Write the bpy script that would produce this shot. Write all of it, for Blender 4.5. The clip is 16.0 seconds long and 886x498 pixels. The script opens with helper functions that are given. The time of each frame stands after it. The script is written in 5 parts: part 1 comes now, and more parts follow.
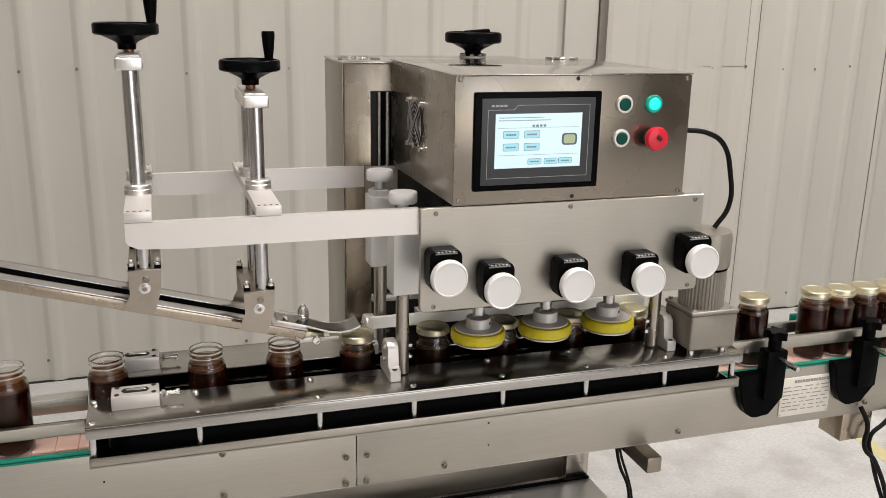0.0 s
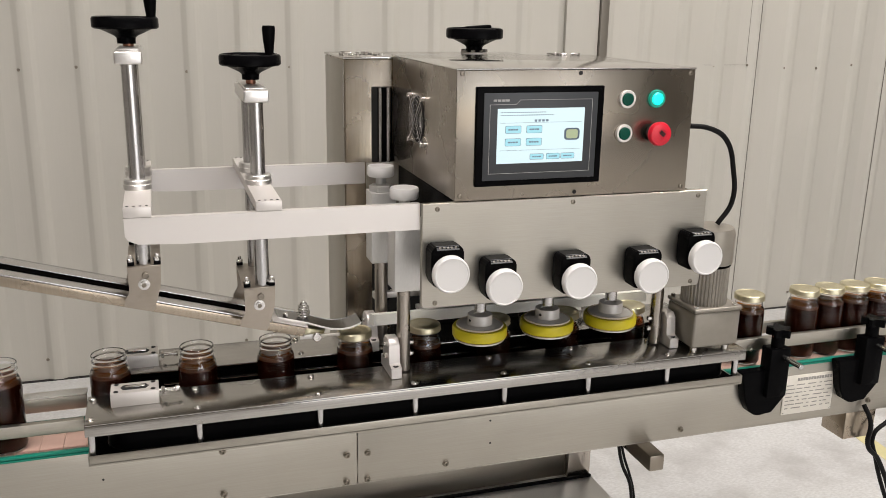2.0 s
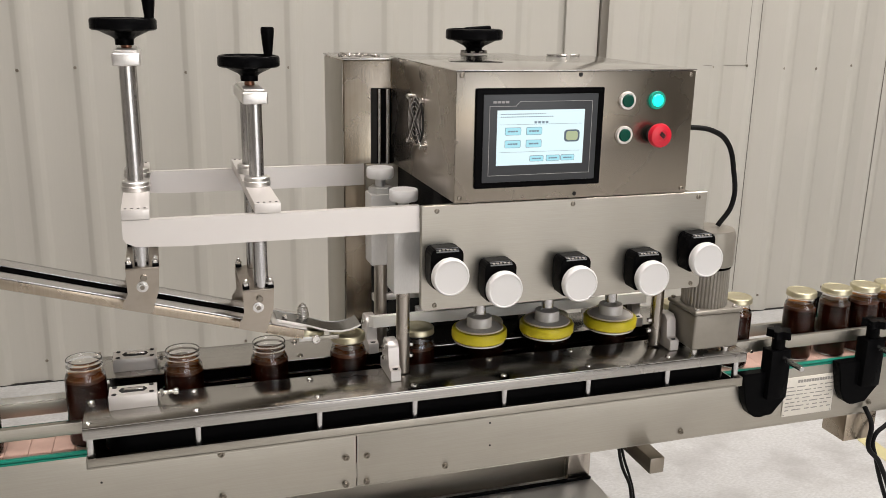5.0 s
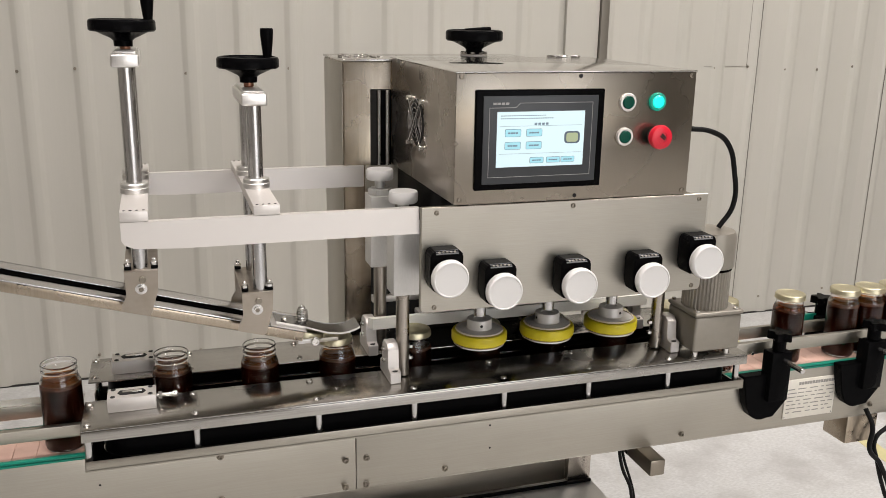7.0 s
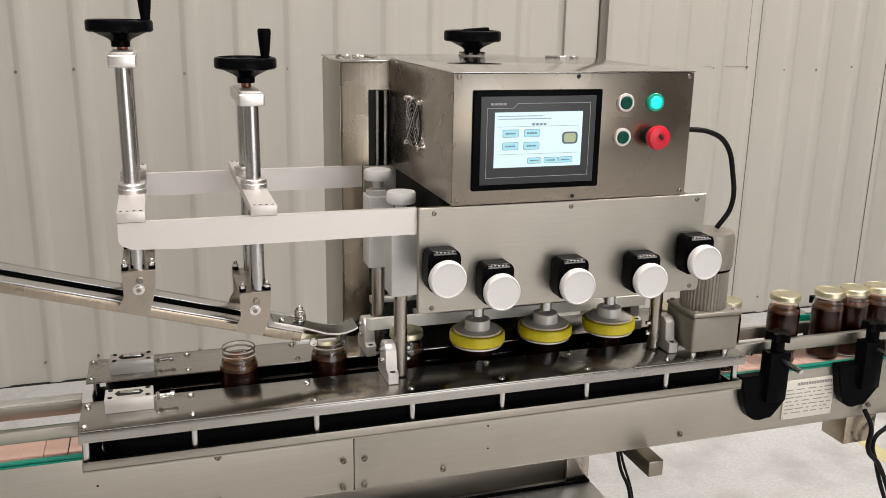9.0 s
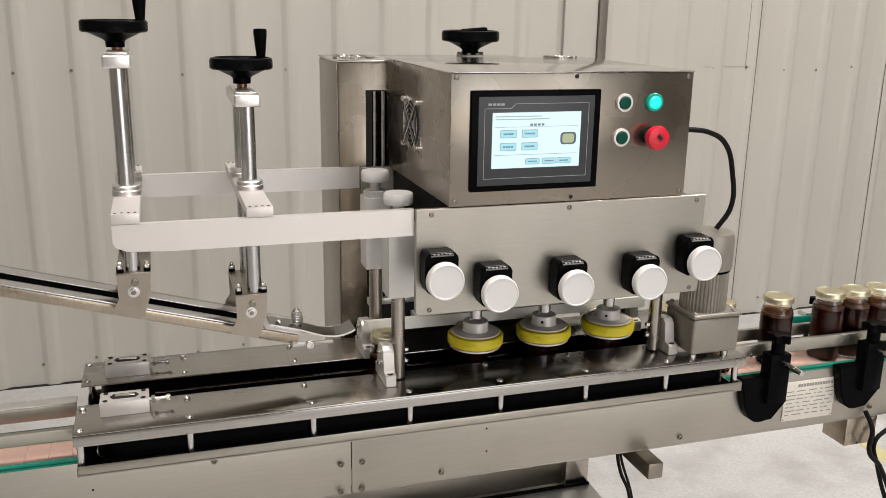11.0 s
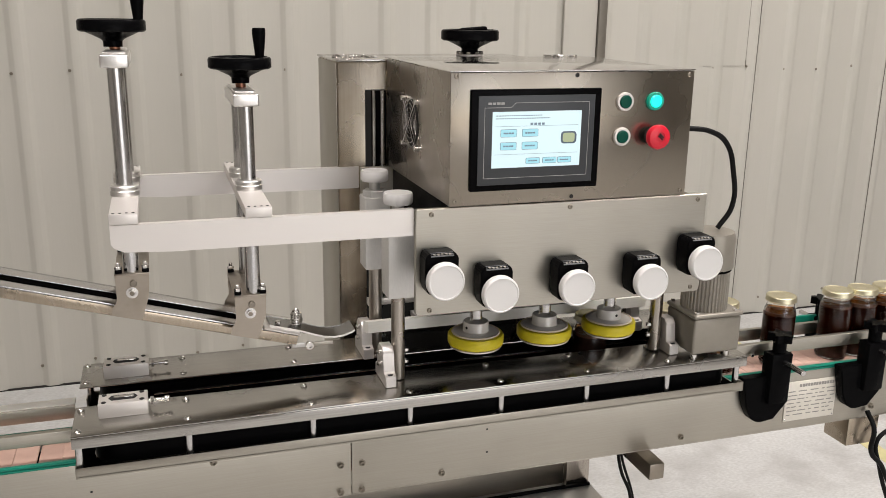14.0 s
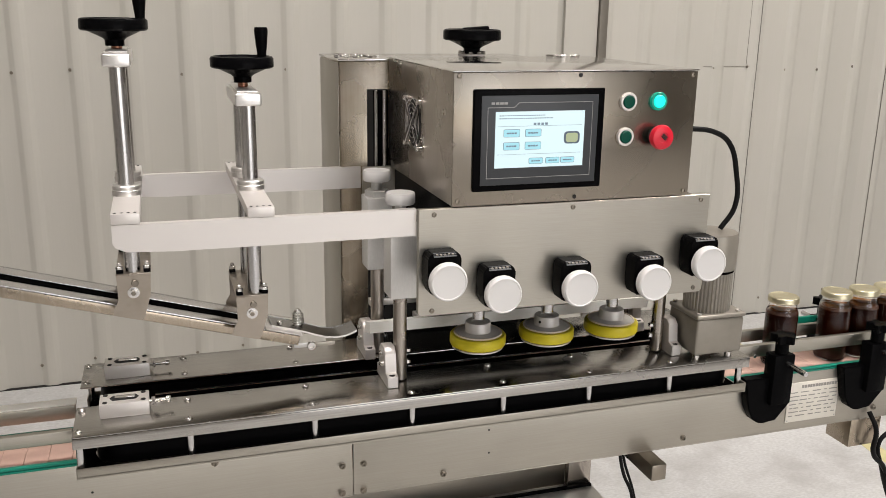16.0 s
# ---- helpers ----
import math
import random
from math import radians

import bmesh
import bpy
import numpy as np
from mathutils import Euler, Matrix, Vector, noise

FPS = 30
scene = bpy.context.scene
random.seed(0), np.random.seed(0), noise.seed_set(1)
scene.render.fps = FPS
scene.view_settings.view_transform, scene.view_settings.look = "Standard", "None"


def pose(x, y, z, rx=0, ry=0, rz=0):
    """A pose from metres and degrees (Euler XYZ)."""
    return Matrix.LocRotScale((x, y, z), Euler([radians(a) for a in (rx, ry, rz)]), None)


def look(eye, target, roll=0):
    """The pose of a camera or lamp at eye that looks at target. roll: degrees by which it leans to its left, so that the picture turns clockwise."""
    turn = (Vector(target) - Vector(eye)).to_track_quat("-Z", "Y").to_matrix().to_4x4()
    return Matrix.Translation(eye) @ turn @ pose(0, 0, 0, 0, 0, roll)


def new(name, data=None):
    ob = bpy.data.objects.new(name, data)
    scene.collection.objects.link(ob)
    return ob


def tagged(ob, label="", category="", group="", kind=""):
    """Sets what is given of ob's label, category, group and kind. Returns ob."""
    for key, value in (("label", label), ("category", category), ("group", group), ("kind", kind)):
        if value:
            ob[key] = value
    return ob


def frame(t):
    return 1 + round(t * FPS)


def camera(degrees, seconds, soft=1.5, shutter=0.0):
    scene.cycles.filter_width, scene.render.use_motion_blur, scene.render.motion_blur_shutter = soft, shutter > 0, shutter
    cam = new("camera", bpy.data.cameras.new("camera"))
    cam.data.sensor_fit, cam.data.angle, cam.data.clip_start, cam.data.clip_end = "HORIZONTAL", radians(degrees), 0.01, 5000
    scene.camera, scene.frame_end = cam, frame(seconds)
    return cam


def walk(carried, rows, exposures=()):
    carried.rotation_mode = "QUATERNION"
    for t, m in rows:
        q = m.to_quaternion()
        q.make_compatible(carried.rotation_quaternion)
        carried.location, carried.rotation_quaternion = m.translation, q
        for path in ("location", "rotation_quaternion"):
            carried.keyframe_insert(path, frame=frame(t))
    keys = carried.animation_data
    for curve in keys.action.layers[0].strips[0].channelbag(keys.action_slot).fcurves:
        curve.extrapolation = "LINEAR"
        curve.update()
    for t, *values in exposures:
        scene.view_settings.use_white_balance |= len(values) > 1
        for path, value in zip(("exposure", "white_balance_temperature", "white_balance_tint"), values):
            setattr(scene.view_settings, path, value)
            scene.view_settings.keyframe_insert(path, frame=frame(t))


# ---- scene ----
cam = camera(53.1, 16.0, soft=0.8)
PATH = [
    (0, (-0.456, -1.36, 1.454), (0.137, 0.476, 0.926), 1.0),
    (0.5, (-0.454, -1.358, 1.447), (0.138, 0.478, 0.92), 0.9),
    (1, (-0.456, -1.357, 1.444), (0.136, 0.479, 0.917), 1.0),
    (1.5, (-0.455, -1.356, 1.444), (0.137, 0.48, 0.917), 1.0),
    (2, (-0.456, -1.352, 1.443), (0.137, 0.484, 0.917), 1.0),
    (2.5, (-0.455, -1.347, 1.442), (0.138, 0.489, 0.916), 1.0),
    (3, (-0.455, -1.343, 1.441), (0.138, 0.493, 0.916), 1.1),
    (3.5, (-0.455, -1.344, 1.443), (0.138, 0.492, 0.916), 1.0),
    (4, (-0.454, -1.346, 1.444), (0.14, 0.49, 0.917), 1.0),
    (6.5, (-0.454, -1.345, 1.446), (0.14, 0.492, 0.921), 1.0),
    (7, (-0.451, -1.341, 1.446), (0.142, 0.496, 0.921), 1.0),
    (7.5, (-0.449, -1.338, 1.445), (0.144, 0.499, 0.92), 1.0),
    (8, (-0.448, -1.338, 1.444), (0.145, 0.499, 0.92), 1.0),
    (8.5, (-0.448, -1.342, 1.445), (0.145, 0.495, 0.922), 1.0),
    (9, (-0.447, -1.341, 1.446), (0.146, 0.496, 0.922), 1.0),
    (11.5, (-0.439, -1.329, 1.443), (0.154, 0.508, 0.921), 0.9),
    (12, (-0.439, -1.328, 1.442), (0.154, 0.509, 0.92), 0.9),
    (12.5, (-0.441, -1.331, 1.443), (0.152, 0.506, 0.921), 0.9),
    (13, (-0.441, -1.33, 1.443), (0.153, 0.507, 0.921), 0.9),
    (13.5, (-0.439, -1.325, 1.442), (0.156, 0.512, 0.92), 0.9),
    (14, (-0.438, -1.324, 1.442), (0.156, 0.513, 0.92), 0.8),
    (14.5, (-0.439, -1.323, 1.441), (0.155, 0.514, 0.92), 0.8),
    (15, (-0.441, -1.322, 1.441), (0.154, 0.515, 0.919), 0.8),
    (15.5, (-0.441, -1.319, 1.442), (0.154, 0.518, 0.92), 0.8),
    (16, (-0.442, -1.318, 1.441), (0.154, 0.519, 0.919), 0.9),
]
walk(cam, [(t, look(eye, target, roll)) for t, eye, target, roll in PATH])

# ---------------- world and light ----------------
world = bpy.data.worlds.new("world")
scene.world = world
world.use_nodes = True
bg = world.node_tree.nodes["Background"]
sky = world.node_tree.nodes.new("ShaderNodeTexSky")
sky.sky_type = 'NISHITA'
sky.sun_disc = False
sky.sun_elevation, sky.sun_rotation = radians(40), radians(160)
world.node_tree.links.new(sky.outputs[0], bg.inputs[0])
bg.inputs[1].default_value = 0.1

FLOOR = -0.10          # floor level
YC = 0.216             # middle of the jar track
HALL = (-5.0, 6.5, -6.0, 2.44, 4.6)   # x0 x1 y0 wall ceiling


def lamp(x, y, z, sx, sy, power, color=(1, 0.935, 0.90), m=None):
    d = bpy.data.lights.new("hall_lamp", 'AREA')
    d.shape, d.size, d.size_y, d.energy, d.color = 'RECTANGLE', sx, sy, power, color
    ob = new("hall_lamp", d)
    ob.matrix_basis = m if m else pose(x, y, z)
    return ob


LAMPS = [(-1.0, -0.8, 90), (2.4, -0.3, 178), (-1.6, -3.2, 24), (1.7, -3.2, 50)]
for lx, ly, power in LAMPS:
    lamp(lx, ly, HALL[4] - 0.14, 2.2, 0.4, power)
FILL_DOOR = 1.7             # middle of the added opening for the fill lamp
# unseen daylight-coloured fill lamp in an added door opening behind the camera
lamp(0, 0, 0, 4.2, 3.2, 82, (0.98, 0.965, 0.99), look((FILL_DOOR, HALL[2] + 0.1, 1.7), (0.6, 0, 1.2)))

scene.view_settings.exposure = 0.06


# ---------------- materials ----------------
def shader(name, base, rough=0.5, metal=0.0, grain=0.0, scale=40.0, stretch=(1, 1, 1), bump=0.0, blotch=0.0, blotch_scale=3.0,
           tint=None, trans=0.0, ior=1.45, emit=None, strength=0.0, rough_var=0.0, aniso=0.0, by_object=0.0):
    m = bpy.data.materials.new(name)
    m.use_nodes = True
    nt = m.node_tree
    n, l = nt.nodes, nt.links
    b = n["Principled BSDF"]
    b.inputs["Roughness"].default_value = rough
    b.inputs["Metallic"].default_value = metal
    b.inputs["Transmission Weight"].default_value = trans
    b.inputs["IOR"].default_value = ior
    b.inputs["Anisotropic"].default_value = aniso
    if emit:
        b.inputs["Emission Color"].default_value = (*emit, 1)
        b.inputs["Emission Strength"].default_value = strength
    b.inputs["Base Color"].default_value = (*base, 1)
    if not (grain or blotch or bump or rough_var or by_object):
        return m
    co = n.new("ShaderNodeTexCoord")
    mp = n.new("ShaderNodeMapping")
    mp.inputs["Scale"].default_value = stretch
    l.new(co.outputs["Object"], mp.inputs["Vector"])
    fine = n.new("ShaderNodeTexNoise")
    fine.inputs["Scale"].default_value, fine.inputs["Detail"].default_value = scale, 6
    l.new(mp.outputs[0], fine.inputs["Vector"])
    big = n.new("ShaderNodeTexNoise")
    big.inputs["Scale"].default_value, big.inputs["Detail"].default_value = blotch_scale, 4
    l.new(co.outputs["Object"], big.inputs["Vector"])
    dark = tint if tint else tuple(c * 0.6 for c in base)

    def ramp(src, lo, hi, amount):
        r = n.new("ShaderNodeMapRange")
        r.inputs["From Min"].default_value, r.inputs["From Max"].default_value = lo, hi
        r.inputs["To Min"].default_value, r.inputs["To Max"].default_value = 0, amount
        l.new(src, r.inputs["Value"])
        return r.outputs[0]
    mix1 = n.new("ShaderNodeMixRGB")
    mix1.inputs[1].default_value, mix1.inputs[2].default_value = (*base, 1), (*dark, 1)
    l.new(ramp(fine.outputs["Fac"], 0.35, 0.7, grain), mix1.inputs[0])
    mix2 = n.new("ShaderNodeMixRGB")
    mix2.inputs[2].default_value = (*dark, 1)
    l.new(mix1.outputs[0], mix2.inputs[1])
    l.new(ramp(big.outputs["Fac"], 0.45, 0.7, blotch), mix2.inputs[0])
    out = mix2.outputs[0]
    if by_object:
        info = n.new("ShaderNodeObjectInfo")
        mix3 = n.new("ShaderNodeMixRGB")
        mix3.inputs[2].default_value = (*dark, 1)
        l.new(out, mix3.inputs[1])
        l.new(ramp(info.outputs["Random"], 0, 1, by_object), mix3.inputs[0])
        out = mix3.outputs[0]
    l.new(out, b.inputs["Base Color"])
    if rough_var:
        add = n.new("ShaderNodeMapRange")
        add.inputs["From Min"].default_value, add.inputs["From Max"].default_value = 0.35, 0.65
        add.inputs["To Min"].default_value, add.inputs["To Max"].default_value = rough - rough_var, rough + rough_var
        l.new(big.outputs["Fac"], add.inputs["Value"])
        l.new(add.outputs[0], b.inputs["Roughness"])
    if bump:
        bp = n.new("ShaderNodeBump")
        bp.inputs["Strength"].default_value, bp.inputs["Distance"].default_value = bump, 0.001
        l.new(fine.outputs["Fac"], bp.inputs["Height"])
        l.new(bp.outputs[0], b.inputs["Normal"])
    return m


STEEL = shader("brushed_steel", (0.405, 0.382, 0.332), 0.36, 1.0, 0.25, 14, (1, 30, 60), 0.06, 0.25, 4, (0.30, 0.27, 0.235), rough_var=0.07)
STEEL_V = shader("brushed_steel_upright", (0.45, 0.41, 0.365), 0.28, 1.0, 0.25, 14, (40, 40, 1.2), 0.05, 0.3, 5, (0.28, 0.245, 0.205), rough_var=0.09)
PLATE = shader("polished_plate", (0.47, 0.455, 0.43), 0.23, 1.0, 0.5, 8, (1.2, 70, 70), 0.02, 0.4, 7, (0.30, 0.285, 0.265), rough_var=0.07)
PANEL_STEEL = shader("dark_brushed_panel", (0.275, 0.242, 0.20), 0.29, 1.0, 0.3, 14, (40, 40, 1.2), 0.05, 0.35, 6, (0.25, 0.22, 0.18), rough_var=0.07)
# brown tone and blotches imitate warm reflections on the column
COLUMN_STEEL = shader("brown_blotched_steel", (0.43, 0.37, 0.295), 0.25, 1.0, 0.3, 9, (30, 30, 1.0), 0.05, 0.5, 9, (0.25, 0.20, 0.145), rough_var=0.08)
CLAMP_STEEL = shader("dull_clamp_steel", (0.37, 0.325, 0.275), 0.38, 1.0, 0.12, 90, (1, 1, 3), 0.04, 0.4, 25, (0.27, 0.235, 0.19), rough_var=0.06)
SPRING_STEEL = shader("grey_spring_steel", (0.27, 0.265, 0.26), 0.25, 1.0, 0.2, 60, (2, 20, 20), 0.03, 0.2, 30)
LID_STEEL = shader("mirror_polished_steel", (0.68, 0.665, 0.64), 0.12, 1.0, 0.2, 14, (2, 40, 40), 0.02, 0.25, 5, (0.56, 0.54, 0.51), rough_var=0.05)
CHROME = shader("chromed_rod", (0.60, 0.59, 0.585), 0.24, 1.0, 0.15, 60, (30, 30, 1), 0.02)
SCREW = shader("screw_steel", (0.72, 0.70, 0.67), 0.22, 1.0, 0.2, 200, (1, 1, 1))
ALU = shader("satin_aluminium", (0.67, 0.635, 0.605), 0.42, 0.55, 0.12, 120, (1, 8, 8), 0.04, 0.12, 8, (0.66, 0.63, 0.60))
ALU_B = shader("bright_turned_aluminium", (0.80, 0.78, 0.755), 0.33, 0.95, 0.15, 90, (4, 4, 1), 0.03, 0.15, 12)
ZINC = shader("dull_zinc", (0.76, 0.72, 0.67), 0.42, 0.2, 0.15, 90, (1, 1, 1), 0.04, 0.2, 14)
CREAM = shader("cream_fibre_washer", (0.78, 0.68, 0.54), 0.6, 0, 0.2, 90)
FILM = shader("amber_syrup_film", (0.66, 0.30, 0.085), 0.15, 0, trans=1.0, ior=1.2)
ALU_D = shader("grey_aluminium", (0.66, 0.65, 0.63), 0.42, 0.6, 0.15, 90, (4, 4, 1), 0.05, 0.2, 8)
IVORY = shader("ivory_white", (0.91, 0.89, 0.82), 0.45, 0, 0.08, 60, (1, 6, 6), 0.03, 0.1, 12)
WHITE = shader("white_plastic", (0.67, 0.655, 0.64), 0.38, 0, 0.06, 60, (1, 1, 1), 0.03, 0.08, 12, (0.7, 0.68, 0.66))
BLACK = shader("black_plastic", (0.0022, 0.0022, 0.0025), 0.25, 0, 0.3, 150, (1, 1, 1), 0.05, 0.2, 20, (0.005, 0.005, 0.005))
RUBBER = shader("black_belt_rubber", (0.0015, 0.0015, 0.0018), 0.3, 0, 0.3, 60, (1, 1, 20), 0.05, 0.3, 9, (0.004, 0.004, 0.004))
# unreflecting black that fills the chute slot and covers the tray floor
SLOT_BLACK = shader("matt_black_fill", (0.002, 0.002, 0.002), 0.9, 0, 0.2, 200)
BEZEL = shader("panel_grey", (0.036, 0.039, 0.043), 0.4, 0, 0.1, 200, (1, 1, 1), 0.04, 0.1, 10)
YELLOW = shader("yellow_polyurethane", (0.60, 0.50, 0.012), 0.42, 0, 0.2, 60, (1, 1, 1), 0.06, 0.35, 30, (0.48, 0.40, 0.01))
PINK = shader("pink_chain_plastic", (0.66, 0.44, 0.36), 0.5, 0, 0.2, 80, (1, 1, 1), 0.05, 0.3, 12, (0.5, 0.32, 0.26), by_object=0.35)
GREEN = shader("green_wear_strip", (0.005, 0.19, 0.13), 0.35, 0, 0.15, 60, (1, 8, 8), 0.03, 0.15, 5)
GLASS = shader("jar_glass", (1, 1, 1), 0.02, 0, trans=1.0, ior=1.46)
HONEY = shader("dark_brown_syrup", (0.031, 0.0058, 0.0023), 0.5, 0, 0.6, 60, (1, 1, 0.4), 0, 0.6, 30, (0.007, 0.0014, 0.0008))
FOAM = shader("amber_syrup_surface", (0.125, 0.033, 0.007), 0.3, 0, 0.8, 150, (1, 1, 0.5), 0.2, 0.7, 45, (0.03, 0.008, 0.003))
HONEY.node_tree.nodes["Principled BSDF"].inputs["Specular IOR Level"].default_value = 0.0
ORANGE_TOP = shader("orange_fruit_pieces", (0.42, 0.10, 0.02), 0.35, 0, 0.7, 120, (1, 1, 1), 0.3, 0.5, 60, (0.14, 0.03, 0.008))
GOLD = shader("gold_tinplate", (0.63, 0.585, 0.42), 0.40, 1.0, 0.12, 90, (1, 1, 1), 0.03, 0.15, 30, (0.66, 0.60, 0.40))
WALL = shader("painted_sheet_metal", (0.458, 0.440, 0.395), 0.45, 0, 0.14, 30, (6, 1, 0.25), 0.05, 0.3, 1.4, (0.392, 0.380, 0.335), rough_var=0.06)
WALL_IN = shader("hall_wall_paint", (0.31, 0.29, 0.26), 0.6, 0, 0.1, 20, (1, 1, 1), 0.05, 0.2, 1, None)
CONCRETE = shader("pale_concrete", (0.59, 0.59, 0.58), 0.6, 0, 0.5, 70, (1, 1.8, 1), 0.2, 0.65, 7, (0.37, 0.36, 0.345))
SEAM = shader("dark_joint", (0.015, 0.014, 0.013), 0.8)
GREY_PAINT = shader("grey_motor_paint", (0.18, 0.165, 0.14), 0.38, 0.4, 0.15, 80, (1, 1, 1), 0.06, 0.2, 14)
MOTOR_GREY = shader("grey_cast_motor_paint", (0.265, 0.242, 0.205), 0.36, 0.4, 0.15, 80, (1, 1, 1), 0.06, 0.2, 14)
COPPER = shader("brown_bronze_bush", (0.30, 0.14, 0.09), 0.35, 0.8, 0.2, 80)
DGREEN = shader("dark_green_button", (0.0, 0.055, 0.035), 0.3, 0, 0.1, 100)
CYAN = shader("lit_green_lens", (0.0, 0.5, 0.42), 0.25, 0, emit=(0.0, 0.85, 0.75), strength=0.9)
DGREEN.node_tree.nodes["Principled BSDF"].inputs["Specular IOR Level"].default_value = 0.15
GLENS = shader("green_lens", (0.0, 0.25, 0.17), 0.2, 0, 0.1, 100, emit=(0.0, 0.4, 0.3), strength=0.15)
RED = shader("red_plastic", (0.62, 0.01, 0.03), 0.3, 0, 0.1, 100, (1, 1, 1), 0.03)
SCREEN = shader("lit_screen", (0.1, 0.1, 0.1), 0.2, 0, emit=(0.70, 0.90, 0.95), strength=0.9)
UI_BLUE = shader("screen_button_blue", (0.1, 0.1, 0.1), 0.2, 0, emit=(0.34, 0.78, 0.90), strength=0.8)
UI_DARK = shader("screen_ink", (0.02, 0.02, 0.03), 0.2, 0, emit=(0.22, 0.32, 0.40), strength=0.6)
UI_ORANGE = shader("screen_picture", (0.1, 0.1, 0.1), 0.2, 0, emit=(0.42, 0.50, 0.24), strength=0.7)
UI_FRAME = shader("screen_picture_frame", (0.02, 0.02, 0.03), 0.2, 0, emit=(0.10, 0.15, 0.19), strength=0.6)
MARK = shader("printed_grey_mark", (0.30, 0.30, 0.29), 0.5, 0, 0.1, 200, (1, 1, 1))
PANEL_SCREW = shader("dull_panel_screw", (0.26, 0.23, 0.19), 0.35, 1.0, 0.2, 200, (1, 1, 1))
LABEL = shader("engraved_label", (0.72, 0.68, 0.60), 0.4, 0.2, 0.15, 60, (1, 1, 1), 0.03, 0.15, 20)
INK = shader("label_ink", (0.27, 0.255, 0.235), 0.6)
LAMP_GLOW = shader("lamp_diffuser", (0.8, 0.8, 0.8), 0.5, 0, emit=(1, 0.97, 0.92), strength=3)
CABLE = shader("black_cable_sheath", (0.005, 0.005, 0.005), 0.5, 0, 0.2, 200)
CARD = shader("pale_yellow_card", (0.62, 0.56, 0.30), 0.7, 0, 0.2, 40)
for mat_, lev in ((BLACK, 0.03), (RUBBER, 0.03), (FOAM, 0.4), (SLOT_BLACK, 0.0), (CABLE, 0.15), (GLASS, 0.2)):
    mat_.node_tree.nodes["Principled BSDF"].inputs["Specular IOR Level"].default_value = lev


# ---------------- mesh helpers ----------------
def bm_new():
    return bmesh.new()


def add_box(bm, x0, x1, y0, y1, z0, z1, bevel=0.0, seg=2, m=None):
    r = bmesh.ops.create_cube(bm, size=1.0)
    vs = r["verts"]
    for v in vs:
        v.co = Vector((x0 + (v.co.x + 0.5) * (x1 - x0), y0 + (v.co.y + 0.5) * (y1 - y0), z0 + (v.co.z + 0.5) * (z1 - z0)))
    if bevel:
        es = {e for v in vs for e in v.link_edges}
        out = bmesh.ops.bevel(bm, geom=list(es), offset=bevel, segments=seg, profile=0.5, affect='EDGES')
        vs = list({v for f in out["faces"] for v in f.verts} | {v for v in vs if v.is_valid})
    if m is not None:
        bmesh.ops.transform(bm, matrix=m, verts=vs)
    return vs


def add_lathe(bm, profile, at=(0, 0, 0), axis='z', seg=28, m=None):
    """Turn (radius, height) pairs about an axis through at."""
    turn = {'z': Matrix.Identity(4), 'x': pose(0, 0, 0, 0, 90, 0), 'y': pose(0, 0, 0, -90, 0, 0), '-y': pose(0, 0, 0, 90, 0, 0)}[axis]
    tm = Matrix.Translation(at) @ turn
    if m is not None:
        tm = m
    rings = []
    for r, h in profile:
        if r < 1e-6:
            rings.append([bm.verts.new(tm @ Vector((0, 0, h)))])
        else:
            rings.append([bm.verts.new(tm @ Vector((r * math.cos(2 * math.pi * k / seg), r * math.sin(2 * math.pi * k / seg), h))) for k in range(seg)])
    for a, b in zip(rings, rings[1:]):
        for k in range(seg):
            k2 = (k + 1) % seg
            if len(a) == 1 and len(b) == 1:
                continue
            if len(a) == 1:
                bm.faces.new((a[0], b[k], b[k2]))
            elif len(b) == 1:
                bm.faces.new((a[k], a[k2], b[0]))
            else:
                bm.faces.new((a[k], a[k2], b[k2], b[k]))
    return rings


def rod(bm, at, r, length, axis='z', chamfer=0.0015, seg=24):
    c = min(chamfer, r * 0.4, length * 0.3)
    return add_lathe(bm, [(0, 0), (r - c, 0), (r, c), (r, length - c), (r - c, length), (0, length)], at, axis, seg)


def add_prism(bm, pts, a0, a1, axis='y'):
    """An outline of two coordinates, drawn out along an axis from a0 to a1."""
    def at(u, v, w):
        return {'y': (u, w, v), 'x': (w, u, v), 'z': (u, v, w)}[axis]
    lo = [bm.verts.new(at(u, v, a0)) for u, v in pts]
    hi = [bm.verts.new(at(u, v, a1)) for u, v in pts]
    n = len(pts)
    bm.faces.new(lo)
    bm.faces.new(hi[::-1])
    for k in range(n):
        bm.faces.new((lo[k], hi[k], hi[(k + 1) % n], lo[(k + 1) % n]))
    return lo + hi


def finish(bm, name, smooth=35):
    bmesh.ops.recalc_face_normals(bm, faces=bm.faces)
    me = bpy.data.meshes.new(name)
    bm.to_mesh(me)
    bm.free()
    if smooth:
        me.shade_smooth()
        me.set_sharp_from_angle(angle=radians(smooth))
    return me


def root(name, x, y, z, label, category, group="", kind=""):
    ob = new(name)
    ob.empty_display_size = 0.05
    ob.matrix_basis = pose(x, y, z)
    return tagged(ob, label, category, group, kind)


def part(name, bm, material, parent, label="", smooth=35):
    """One mesh in world coordinates, hung under a thing or a part."""
    me = finish(bm, name, smooth)
    me.materials.append(material)
    ob = new(name, me)
    ob.parent = parent
    if parent.type == 'EMPTY':
        ob.matrix_parent_inverse = parent.matrix_basis.inverted()
    if label:
        ob["label"] = label
    return ob


